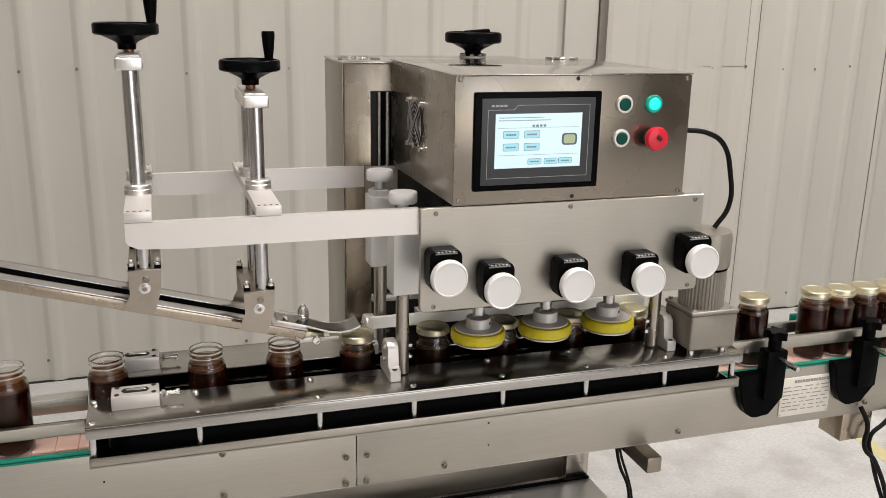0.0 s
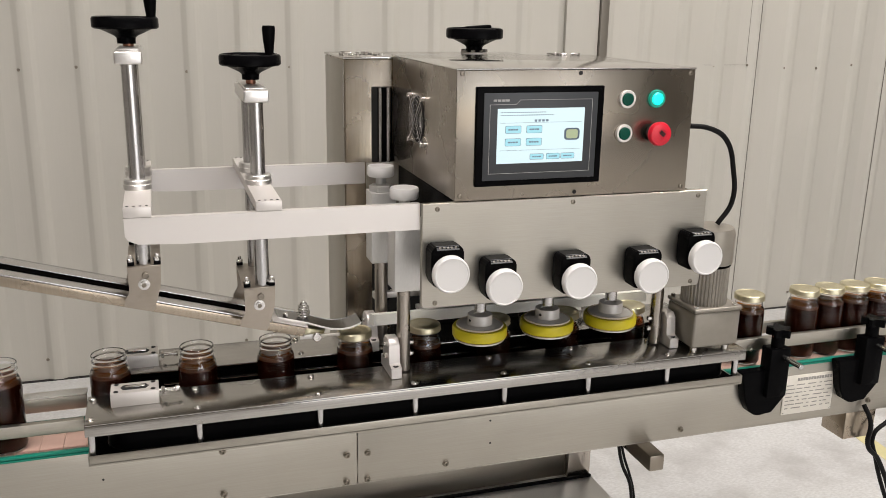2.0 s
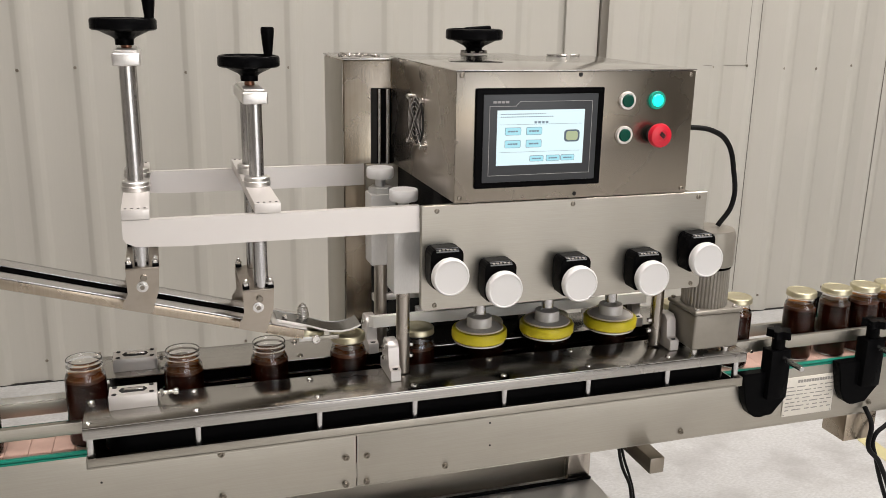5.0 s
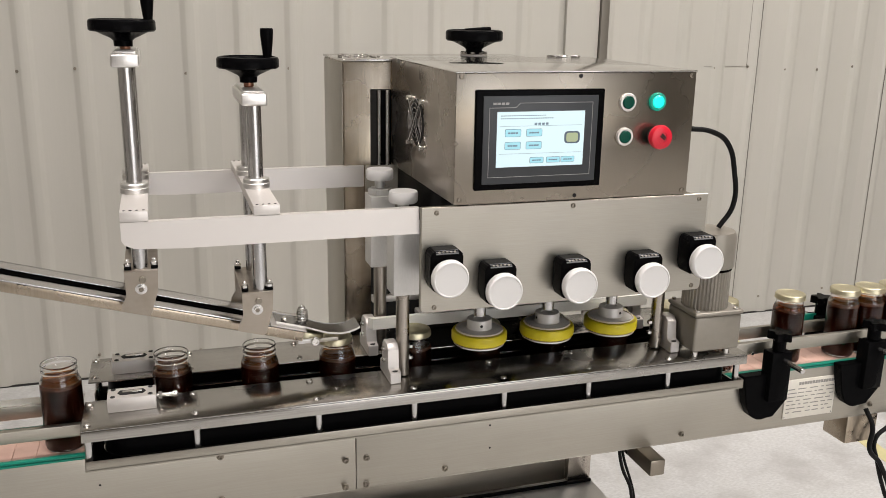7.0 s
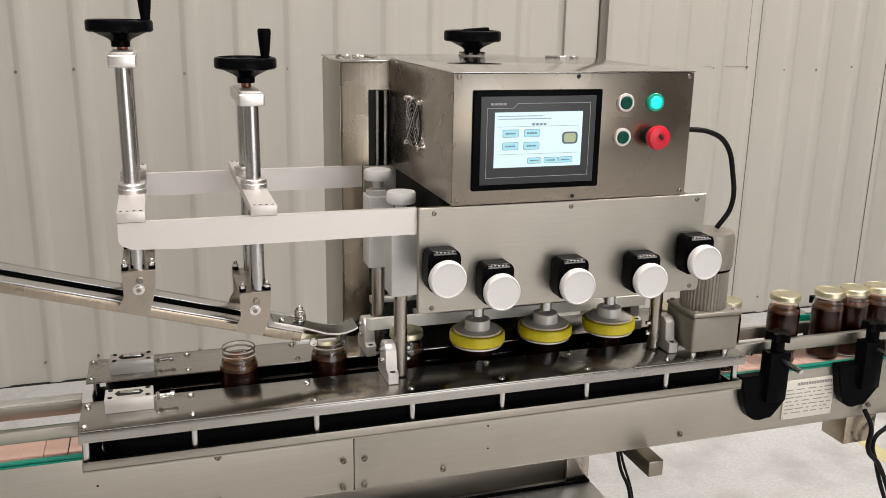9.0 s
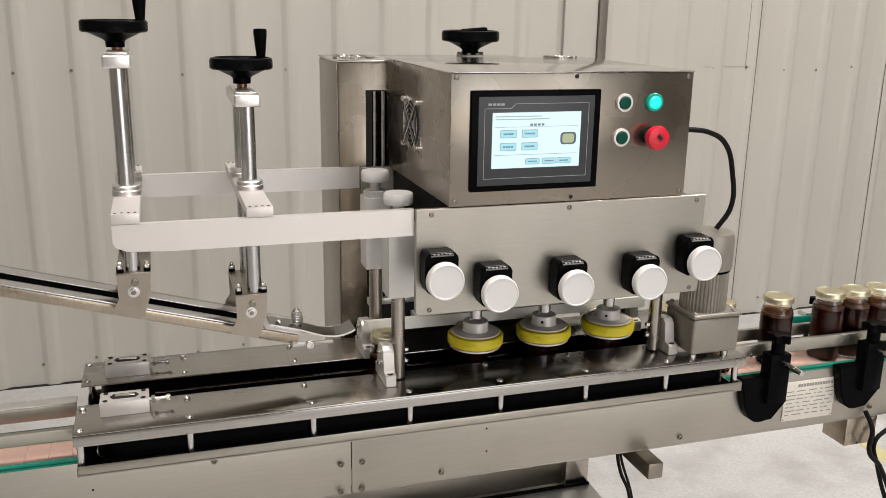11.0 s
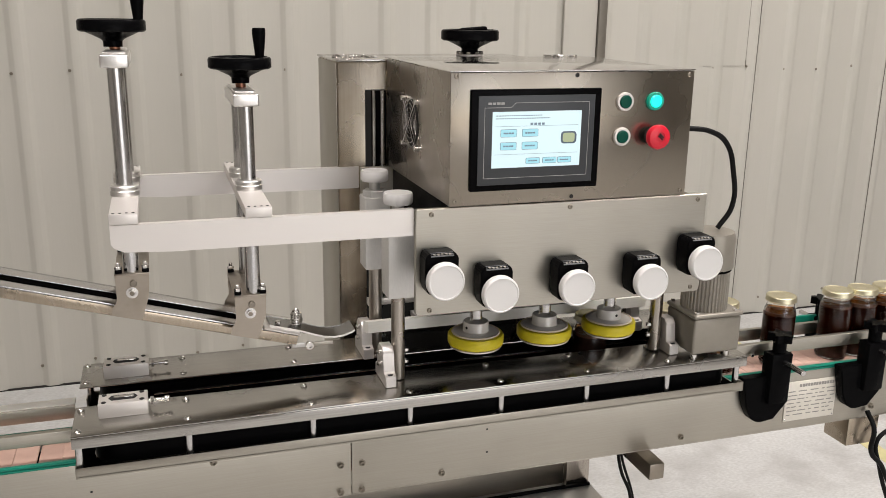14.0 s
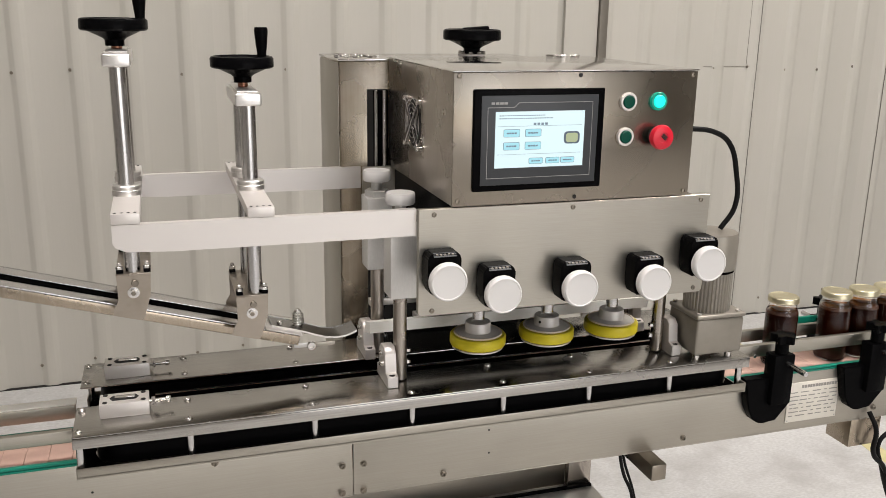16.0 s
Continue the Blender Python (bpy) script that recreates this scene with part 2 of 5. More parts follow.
def share(name, ob, parent, x, y, z, m=None):
    """Another object on the mesh of ob, moved by x, y, z from it."""
    o = new(name, ob.data)
    o.parent = parent
    if parent.type == 'EMPTY':
        o.matrix_parent_inverse = parent.matrix_basis.inverted()
    o.matrix_basis = m if m is not None else pose(x, y, z)
    return o


def alone(name, bm, material, label, category, group="", kind="", smooth=35):
    me = finish(bm, name, smooth)
    me.materials.append(material)
    return tagged(new(name, me), label, category, group, kind)


def box_part(name, parent, material, x0, x1, y0, y1, z0, z1, bevel=0.001, label="", seg=2):
    bm = bm_new()
    add_box(bm, x0, x1, y0, y1, z0, z1, bevel, seg)
    return part(name, bm, material, parent, label)


def tube_curve(name, pts, r, material, label="", category="", parent=None):
    cu = bpy.data.curves.new(name, 'CURVE')
    cu.dimensions, cu.bevel_depth, cu.bevel_resolution, cu.resolution_u = '3D', r, 3, 8
    sp = cu.splines.new('BEZIER')
    sp.bezier_points.add(len(pts) - 1)
    for bp, q in zip(sp.bezier_points, pts):
        bp.co, bp.handle_left_type, bp.handle_right_type = q, 'AUTO', 'AUTO'
    cu.materials.append(material)
    tmp = bpy.data.objects.new(name, cu)
    me = bpy.data.meshes.new_from_object(tmp)
    bpy.data.objects.remove(tmp)
    me.shade_smooth()
    ob = new(name, me)
    if parent:
        ob.parent = parent
        if parent.type == 'EMPTY':
            ob.matrix_parent_inverse = parent.matrix_basis.inverted()
    return tagged(ob, label, category)


# ---------------- the hall ----------------
X0, X1, Y0, YW, ZC = HALL
bm = bm_new()
add_box(bm, X0 - 0.2, X1 + 0.2, Y0 - 6, YW + 0.2, FLOOR - 0.2, FLOOR)
alone("floor", bm, CONCRETE, "pale worn concrete workshop floor", "floor", kind="structure")

PITCH, RIB0 = 0.2055, -0.924


def wall_sheet(x0, n):
    """A ribbed steel sheet of n ribs, with the profile along x."""
    bm = bm_new()
    prof = [(x0, 0.0)]
    for k in range(n):
        c = x0 + (k + 0.5) * PITCH
        prof += [(c - 0.040, 0.0), (c - 0.034, -0.0015), (c - 0.019, -0.0115), (c - 0.013, -0.013), (c + 0.013, -0.013), (c + 0.019, -0.0115), (c + 0.034, -0.0015), (c + 0.040, 0.0)]
    prof.append((x0 + n * PITCH, 0.0))
    rows = []
    for z in (FLOOR + 0.004, 1.2, ZC):
        rows.append([bm.verts.new((x, YW + y, z)) for x, y in prof])
    for a, b in zip(rows, rows[1:]):
        for k in range(len(prof) - 1):
            bm.faces.new((a[k], a[k + 1], b[k + 1], b[k]))
    return bm


wall_back = root("wall_back", 0.7, YW, FLOOR, "cream ribbed sheet-metal workshop wall", "wall", kind="structure")
xs = RIB0 - 0.5 * PITCH - 4 * 4 * PITCH
first = part("sheet", wall_sheet(xs, 4), WALL, wall_back, smooth=20)
for k in range(1, 12):
    share("sheet", first, wall_back, k * 4 * PITCH, 0, 0)
bm = bm_new()
add_box(bm, X0, X1, YW + 0.02, YW + 0.2, FLOOR - 0.1, ZC)
part("wall_core", bm, WALL_IN, wall_back)
bm = bm_new()
add_box(bm, X0, X1, YW - 0.0155, YW + 0.01, FLOOR, FLOOR + 0.0035, 0.001)
part("base_trim", bm, SEAM, wall_back, "dark joint where wall meets floor")
# fixing screws in two rows, beside the ribs
bm = bm_new()
rod(bm, (0, 0, 0), 0.0065, 0.005, '-y', 0.001, 8)
sc = part("wall_screw", bm, PANEL_SCREW, wall_back)
sc.matrix_basis = pose(RIB0 - 3 * PITCH - 0.03, YW - 0.0035, 1.19)
for k in range(-2, 20):
    for z, dx in ((1.19, -0.045), (0.0, -0.05)):
        share("wall_screw", sc, wall_back, 0, 0, 0, pose(RIB0 + k * PITCH + dx + 0.014 + 0.012 * math.sin(3 * k), YW - 0.0035, z - 0.006 + 0.01 * math.sin(k * 1.7)))
# worn yellow floor marking
bm = bm_new()
add_box(bm, -0.03, 0.03, -1.2, 1.0, 0.0, 0.0012, m=Matrix.Translation((2.02, 1.15, FLOOR + 0.0002)) @ pose(0, 0, 0, 0, 0, -8))
alone("floor_marking", bm, CARD, "worn pale yellow marking tape on the floor", "floor marking", kind="structure")
# building post at the panel change
post = root("wall_post", 1.46, YW - 0.05, FLOOR, "grey steel building post against the ribbed wall", "post")
box_part("web", post, WALL, 1.322, 1.484, YW - 0.036, YW - 0.016, FLOOR, ZC, 0.001)
# dark grey strip stands in for the recess shadow at the post's edge
box_part("flange", post, GREY_PAINT, 1.486, 1.526, YW - 0.052, YW - 0.016, FLOOR, ZC, 0.002, "dark grey strip drawn for the shaded recess beside the post")
# cover sheet with a cut edge
hatch = root("wall_hatch", 2.2, YW - 0.03, 1.2, "dark cut edge of a cover sheet on the ribbed wall", "wall panel")
box_part("lower_edge", hatch, GREY_PAINT, 2.08, 2.321, YW - 0.002, YW - 0.0003, 1.1938, 1.195, 0)
for xq in (2.370, 3.160):
    box_part("sheet_joint", wall_back, GREY_PAINT, xq, xq + 0.002, YW - 0.0165, YW - 0.0135, FLOOR + 0.02, ZC - 0.01, 0, "dark joint between wall sheets")
box_part("side_edge", hatch, GREY_PAINT, 2.3195, 2.3207, YW - 0.002, YW - 0.0003, 1.1955, 2.2, 0)

# unseen side walls, added to set fill light and steel reflections
for nm, (a, b, c, d) in {"wall_left": (X0 - 0.2, X0, Y0, YW + 0.2), "wall_right": (X1, X1 + 0.2, Y0, YW + 0.2)}.items():
    bm = bm_new()
    add_box(bm, a, b, c, d, FLOOR, ZC)
    alone(nm, bm, WALL_IN, "unseen plain workshop wall that limits the fill light", "wall", kind="structure")
# unseen wall; its wide opening is added for the fill lamp
wall_front = root("wall_front", 0, Y0, FLOOR, "unseen workshop wall with an opening added for the fill lamp", "wall", kind="structure")
box_part("wall_side", wall_front, WALL_IN, X0, FILL_DOOR - 2.2, Y0 - 0.2, Y0, FLOOR, ZC, 0)
box_part("wall_side", wall_front, WALL_IN, FILL_DOOR + 2.2, X1, Y0 - 0.2, Y0, FLOOR, ZC, 0)
box_part("lintel", wall_front, WALL_IN, FILL_DOOR - 2.2, FILL_DOOR + 2.2, Y0 - 0.2, Y0, 3.4, ZC, 0)
# unseen ceiling, added to close the hall against stray light
bm = bm_new()
add_box(bm, X0 - 0.2, X1 + 0.2, Y0 - 0.2, YW + 0.2, ZC, ZC + 0.2)
alone("ceiling", bm, WALL_IN, "unseen plain hall ceiling that limits the fill light", "ceiling", kind="structure")
for lx, ly, power in LAMPS:
    cl = root("ceiling_lamp", lx, ly, ZC, "white strip lamp under the hall ceiling", "lamp", "hall lamps")
    box_part("housing", cl, WHITE, lx - 1.15, lx + 1.15, ly - 0.28, ly + 0.28, ZC - 0.1, ZC, 0.004)
    box_part("diffuser", cl, LAMP_GLOW, lx - 1.1, lx + 1.1, ly - 0.25, ly + 0.25, ZC - 0.125, ZC - 0.1, 0.004)

# ---------------- conveyor ----------------
BELT = 0.686
PF = 0.147            # front panel face
PB = 2 * YC - PF      # rear panel face
CX0, CX1 = -2.0, 3.2
PZ = 0.557            # panel lower edge
conveyor = root("conveyor", 0.3, YC, FLOOR, "stainless steel slat-chain conveyor with green edge strips", "conveyor")
for y0, y1, nm in ((PF, PF + 0.004, "front_panel"), (PB - 0.004, PB, "rear_panel")):
    for a, b in ((CX0, -0.1367), (-0.1353, CX1)):
        bm = bm_new()
        add_box(bm, a, b, y0, y1, PZ, BELT + 0.0038, 0.0012)
        s = 1 if y0 < YC else -1
        ya, yb = sorted((y0, y0 + s * 0.03))
        add_box(bm, a, b, ya, yb, PZ - 0.002, PZ, 0.0006)
        part(nm, bm, STEEL, conveyor)
for y, nm in ((PF - 0.001, "front_strip"), (PB - 0.011, "rear_strip")):
    bm = bm_new()
    add_box(bm, CX0 + 0.05, CX1 - 0.05, y, y + 0.010, BELT + 0.004, BELT + 0.0075, 0.001)
    add_box(bm, CX0 + 0.05, CX1 - 0.05, y + 0.003, y + 0.010, BELT + 0.0075, BELT + 0.0095)
    add_box(bm, CX0 + 0.05, CX1 - 0.05, y, y + 0.010, BELT + 0.0095, BELT + 0.0135, 0.0015)
    part("edge_strip", bm, GREEN, conveyor, "green plastic wear strip")
    bm = bm_new()
    yy = PF + 0.012 if y < YC else PB - 0.020
    add_box(bm, CX0 + 0.05, CX1 - 0.05, yy, yy + 0.008, BELT - 0.020, BELT - 0.006, 0.001)
    part("chain_guide", bm, WHITE, conveyor)
box_part("slide_bed", conveyor, BLACK, CX0 + 0.06, CX1 - 0.06, PF + 0.012, PB - 0.012, BELT - 0.034, BELT - 0.022, 0.001)


def bolt_head(bm, x, y, z, r=0.0052, h=0.006, axis='-y'):
    add_lathe(bm, [(r * 1.3, 0), (r * 1.3, 0.0012), (r, 0.0016), (r, h - 0.001), (r - 0.001, h), (r * 0.5, h), (r * 0.45, h - 0.003), (0, h - 0.003)], (x, y, z), axis, 14)


bm = bm_new()
bolt_head(bm, 0, 0, 0)
bolt0 = part("panel_bolt", bm, PANEL_SCREW, conveyor, "steel socket bolt")
bolt0.matrix_basis = pose(-0.156, PF, 0.621)
for x, z in ((-0.157, 0.5645), (-0.116, 0.620), (-0.117, 0.5645), (0.041, 0.574), (0.572, 0.575), (1.068, 0.582), (-0.384, 0.662), (-0.385, 0.5755)):
    share("panel_bolt", bolt0, conveyor, 0, 0, 0, pose(x, PF, z))
bm = bm_new()
rod(bm, (0, 0, 0), 0.0021, 0.0008, '-y', 0.0002, 10)
hole0 = part("drilled_hole", bm, SEAM, conveyor)
hole0.matrix_basis = pose(0.133, PF, 0.654)
for x, z in ((0.134, 0.605), (-0.588, 0.637)):
    share("drilled_hole", hole0, conveyor, 0, 0, 0, pose(x, PF, z))
for x in (-1.85, -0.95, 1.55, 2.9):
    for y in (PF + 0.02, PB - 0.06):
        box_part("leg", conveyor, STEEL_V, x, x + 0.045, y, y + 0.04, FLOOR, PZ, 0.003)
box_part("leg_bracket", conveyor, COLUMN_STEEL, 1.015, 1.10, PF + 0.002, PF + 0.075, 0.487, PZ - 0.003, 0.002)
# square tube foot that reaches forward under the frame
bm = bm_new()
add_box(bm, 0.468, 0.502, 0.090, 0.40, 0.519, 0.5545, 0.003, 2)
part("cross_tube", bm, PANEL_STEEL, conveyor, "square stainless cross tube with a capped end")
# slats of the chain, keyed round the loop in motions()
slat_bm = bm_new()
add_box(slat_bm, -0.0190, 0.0190, PF + 0.014 - YC, PB - 0.014 - YC, -0.004, 0.0, 0.0008, 1)
SLAT_R = 0.045
STRAIGHT = CX1 - CX0 - 0.16
LOOP = 2 * STRAIGHT + 2 * math.pi * SLAT_R
NSLAT = int(LOOP / 0.0385)
slat0 = part("slat", slat_bm, PINK, conveyor)
slat0.matrix_parent_inverse = Matrix.Identity(4)
SLATS = [slat0]
for k in range(1, NSLAT):
    o = new("slat", slat0.data)
    o.parent = conveyor
    SLATS.append(o)
for x in (CX0 + 0.08, CX1 - 0.08):
    bm = bm_new()
    rod(bm, (x, PF + 0.006, BELT - SLAT_R), SLAT_R - 0.005, PB - PF - 0.012, 'y', 0.002, 24)
    part("end_roller", bm, BLACK, conveyor)

# rating plate with its writing as bars
plate = root("rating_plate", 0.895, PF - 0.001, 0.625, "pale engraved rating plate riveted to the conveyor side", "sign")
box_part("plate", plate, LABEL, 0.828, 0.962, PF - 0.0022, PF - 0.0004, 0.575, 0.668, 0.0006)
rnd = random.Random(5)
bm = bm_new()
for k in range(13):
    add_box(bm, 0.862 + k * 0.0072, 0.8678 + k * 0.0072, PF - 0.0026, PF - 0.0021, 0.654, 0.661)
part("heading_bars", bm, INK, plate)
for r in range(7):
    z = 0.645 - r * 0.0092
    bm = bm_new()
    x = 0.834
    while x < 0.95:
        w = rnd.uniform(0.006, 0.026)
        add_box(bm, x, min(x + w, 0.957), PF - 0.0026, PF - 0.0021, z - 0.0013, z + 0.0009)
        x += w + rnd.uniform(0.003, 0.010)
    part("text_bars", bm, INK, plate)
bm = bm_new()
for x in (0.832, 0.958):
    for z in (0.579, 0.664):
        rod(bm, (x, PF - 0.0021, z), 0.0018, 0.0012, '-y', 0.0004, 8)
part("rivets", bm, SCREW, plate)


# guide rails with their brackets
def guide_rail(x0, x1, y, z, h=0.026, lip=0.012, label="stainless guide rail along the jar track"):
    g = root("guide_rail", (x0 + x1) / 2, y, z, label, "guide rail", "guide rails")
    s = -1 if y < YC else 1
    bm = bm_new()
    add_box(bm, x0, x1, min(y, y + s * 0.003), max(y, y + s * 0.003), z, z + h, 0.001)
    add_box(bm, x0, x1, min(y, y + s * lip), max(y, y + s * lip), z + h - 0.002, z + h, 0.0008)
    part("rail", bm, STEEL, g)
    if lip > 0.02:
        # ivory strip paints the bright reflection along the rail's top
        box_part("rail_cap", g, IVORY, x0, x1, y, y + lip, z + h + 0.0002, z + h + 0.003, 0.001, "pale strip coloured as the bright reflection on the rail top")
    return g


RFY, RRY = YC - 0.041, YC + 0.041
for x0, x1 in ((-1.95, -0.612), (0.672, 3.15)):
    for y in (RFY, RRY):
        g = guide_rail(x0, x1, y, 0.728 if (y < YC and x0 > 0) else 0.722 if y < YC else 0.727, 0.031 if (y < YC and x0 > 0) else 0.026, 0.026 if (y > YC and x0 < 0) else 0.012)
        s = -1 if y < YC else 1
        for x in (x0 + 0.07, (x0 + x1) / 2 + 0.04, x1 - 0.1 if x0 > 0 else x1 - 0.4):
            bm = bm_new()
            rod(bm, (x, y + (s * 0.004 if s > 0 else -0.016), 0.735), 0.004, 0.012, 'y', 0.001, 12)
            part("rail_stud", bm, SCREW, g)


def rail_bracket(x, front=True):
    """Black clamp block with star knob on the conveyor side, and the rod that holds the rail."""
    s = -1 if front else 1
    f = PF if front else PB
    g = root("rail_bracket", x, f, BELT, "black plastic rail bracket with a star knob and steel rod", "bracket", "rail brackets")

    def y2(a, b):
        return sorted((f + s * a, f + s * b))
    bm = bm_new()
    ya, yb = y2(0.0005, 0.024)
    out = [(x - 0.058, 0.700), (x + 0.058, 0.700), (x + 0.058, 0.632), (x + 0.028, 0.597), (x + 0.012, 0.600), (x + 0.002, 0.594), (x - 0.014, 0.596), (x - 0.030, 0.606), (x - 0.044, 0.633)]
    add_prism(bm, out, ya, yb)
    bmesh.ops.bevel(bm, geom=[e for e in bm.edges], offset=0.002, segments=2, affect='EDGES')
    part("base", bm, BLACK, g)
    ya, yb = y2(0.003, 0.037)
    box_part("post_block", g, BLACK, x + 0.000, x + 0.050, ya, yb, 0.640, 0.752, 0.003)
    bm = bm_new()
    ym = f + s * 0.02
    xk = x + 0.026
    rod(bm, (xk, ym, 0.752), 0.014, 0.026, 'z', 0.002, 16)
    pts = []
    for k in range(30):
        a = 2 * math.pi * k / 30 + 0.5
        r = 0.021 + 0.006 * math.cos(5 * a)
        pts.append((xk + r * math.cos(a), ym + r * math.sin(a)))
    add_prism(bm, pts, 0.778, 0.795, 'z')
    part("star_knob", bm, BLACK, g)
    bm = bm_new()
    ya, yb = sorted((f + s * 0.095, YC + s * 0.044))
    rod(bm, (x + 0.031, ya, 0.733), 0.006, yb - ya, 'y', 0.001, 14)
    part("rod", bm, CHROME, g)
    return g


for x in (0.755, 1.005, 1.6, 2.4):
    rail_bracket(x)
for x in (1.6, 2.4):
    rail_bracket(x, False)
rear = rail_bracket(1.012, False)
box_part("green_pad", rear, GREEN, 0.960, 1.020, PB + 0.012, PB + 0.020, 0.728, 0.756, 0.002, "bright green plastic pad")
rail_bracket(-0.93)
rail_bracket(-0.88, False)

# ---------------- clamp belt unit: tray, plates, belts ----------------
P1, P2, P3, P4 = 0.0616, 0.1751, 0.259, 0.3716
UX0, UX1, PT = -0.6025, 0.652, 0.783
clamp = root("clamp_belt_unit", 0.02, YC, 0.70, "stainless jar clamping unit with two black side belts", "jar clamp conveyor")
for y0, y1, s in ((P1, P2, -1), (P3, P4, 1)):
    bm = bm_new()
    add_box(bm, UX0, UX1, y0, y1, PT - 0.003, PT, 0.0012)
    yo = y0 if s < 0 else y1
    ya, yb = sorted((yo, yo - s * 0.003))
    add_box(bm, UX0, UX1, ya, yb, PT - 0.022, PT - 0.0031, 0.001)
    part("cover_plate", bm, PLATE, clamp, "polished stainless cover plate")
    # shallow tray under the belt
    bm = bm_new()
    yo2 = yo
    add_box(bm, UX0 + 0.002, UX1 - 0.003, y0, y1 - 0.004 if s < 0 else y1, 0.7105, 0.713, 0.0006)
    ya, yb = sorted((yo2, yo2 - s * 0.002))
    add_box(bm, UX0 + 0.002, UX1 - 0.003, ya, yb, 0.708, 0.727, 0.0007)
    for x in (UX0 + 0.002, UX1 - 0.005):
        yc2 = sorted((yo2, yo2 - s * 0.035))
        add_box(bm, x, x + 0.002, yc2[0], yc2[1], 0.713, 0.727, 0.0005)
    part("tray", bm, STEEL, clamp)
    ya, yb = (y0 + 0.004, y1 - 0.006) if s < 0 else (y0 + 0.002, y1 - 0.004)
    # black sheet over the steel tray floor darkens the tray's inside
    box_part("tray_liner", clamp, SLOT_BLACK, UX0 + 0.006, UX1 - 0.008, ya, yb, 0.7132, 0.7142, 0, "black sheet laid over the tray floor")
    # belt: a flat loop round two pulleys
    yi = y1 - 0.004 if s < 0 else y0 + 0.004
    yo3 = y0 + 0.018 if s < 0 else y1 - 0.018
    rr = abs(yi - yo3) / 2
    ym = (yi + yo3) / 2
    pts = []
    xa, xb = UX0 + 0.03 + rr, UX1 - 0.02 - rr
    for k in range(17):
        a = math.pi / 2 + math.pi * k / 16
        pts.append((xa + rr * math.cos(a), ym + rr * math.sin(a)))
    for k in range(17):
        a = -math.pi / 2 + math.pi * k / 16
        pts.append((xb + rr * math.cos(a), ym + rr * math.sin(a)))
    bm = bm_new()
    add_prism(bm, pts, 0.722, 0.772, 'z')
    part("side_belt", bm, RUBBER, clamp, "black rubber side belt")
    ya, yb = (yi + 0.0004, yi + 0.0022) if s < 0 else (yi - 0.0022, yi - 0.0004)
    # thin bright bar stands in for the highlight line on the belt
    box_part("belt_rail", clamp, LID_STEEL, xa + 0.05, xb, ya, yb, 0.7535, 0.757, 0.0005, "thin bright bar drawn for the highlight along the belt")
    bm = bm_new()
    add_prism(bm, [(xa + (px - xa) * 1.03 if px < xa else xb + (px - xb) * 1.03 if px > xb else px, ym + (py - ym) * 1.03) for px, py in pts], 0.7185, 0.7215, 'z')
    part("belt_guide", bm, SCREW, clamp)
    # spacers between plate and tray
    bm = bm_new()
    ysp = y0 + 0.014 if s < 0 else y1 - 0.014
    rod(bm, (0, 0, 0.713), 0.0065, PT - 0.003 - 0.713, 'z', 0.001, 14)
    sp = part("spacer", bm, CHROME, clamp)
    sp.matrix_basis = pose(-0.593, ysp, 0)
    for x in (-0.423, -0.217, -0.043, 0.131, 0.305, 0.479, 0.638):
        share("spacer", sp, clamp, 0, 0, 0, pose(x, ysp, 0))
    # dome screws
    bm = bm_new()
    add_lathe(bm, [(0.0062, 0), (0.006, 0.0015), (0.0042, 0.0035), (0.0018, 0.0042), (0.0016, 0.0028), (0, 0.0028)], (0, 0, 0), 'z', 14)
    ds = part("plate_screw", bm, SCREW, clamp)
    ds.matrix_basis = pose(-0.594, y0 + 0.017 if s < 0 else y1 - 0.012, PT)
    for k, x in enumerate((-0.594, -0.424, -0.219, -0.043, 0.131, 0.306, 0.481)):
        for yy in (y0 + 0.019, y1 - 0.014):
            if k or yy > y0 + 0.02 and s < 0 or s > 0:
                share("plate_screw", ds, clamp, 0, 0, 0, pose(x, yy, PT))
bm = bm_new()
add_box(bm, -0.565, -0.53, P2 - 0.03, P2 - 0.012, 0.713, PT - 0.004, 0.002)
part("hinge_block", bm, STEEL_V, clamp)


def air_cylinder(x, y):
    """Compact belt tensioner block with slotted top and a rod."""
    g = root("belt_tensioner", x, y, PT, "white anodised belt tensioner block with a threaded rod", "tensioner", "belt tensioners")
    bm = bm_new()
    add_box(bm, x, x + 0.078, y, y + 0.044, PT, PT + 0.025, 0.0012)
    part("body", bm, ALU, g)
    bm = bm_new()
    pts = [(x + 0.016, y + 0.022), (x + 0.021, y + 0.013), (x + 0.057, y + 0.013), (x + 0.062, y + 0.022), (x + 0.057, y + 0.031), (x + 0.021, y + 0.031)]
    add_prism(bm, pts, PT + 0.0251, PT + 0.0262, 'z')
    part("slot", bm, SEAM, g, "dark adjusting slot")
    box_part("slide", g, SCREW, x + 0.024, x + 0.056, y + 0.018, y + 0.026, PT + 0.0262, PT + 0.028, 0.0008)
    for dx in (0.009, 0.069):
        for dy in (0.007, 0.037):
            bm = bm_new()
            rod(bm, (x + dx, y + dy, PT + 0.0251), 0.0042, 0.0010, 'z', 0.0002, 12)
            part("counterbore", bm, SEAM, g)
    bm = bm_new()
    rod(bm, (x + 0.078, y + 0.02, PT + 0.015), 0.0035, 0.032, 'x', 0.0005, 12)
    rod(bm, (x + 0.082, y + 0.02, PT + 0.015), 0.0072, 0.006, 'x', 0.001, 6)
    rod(bm, (x + 0.105, y + 0.02, PT + 0.015), 0.006, 0.008, 'x', 0.0015, 12)
    part("rod", bm, SCREW, g)
    return g


air_cylinder(-0.563, 0.117)
air_cylinder(-0.562, 0.284)

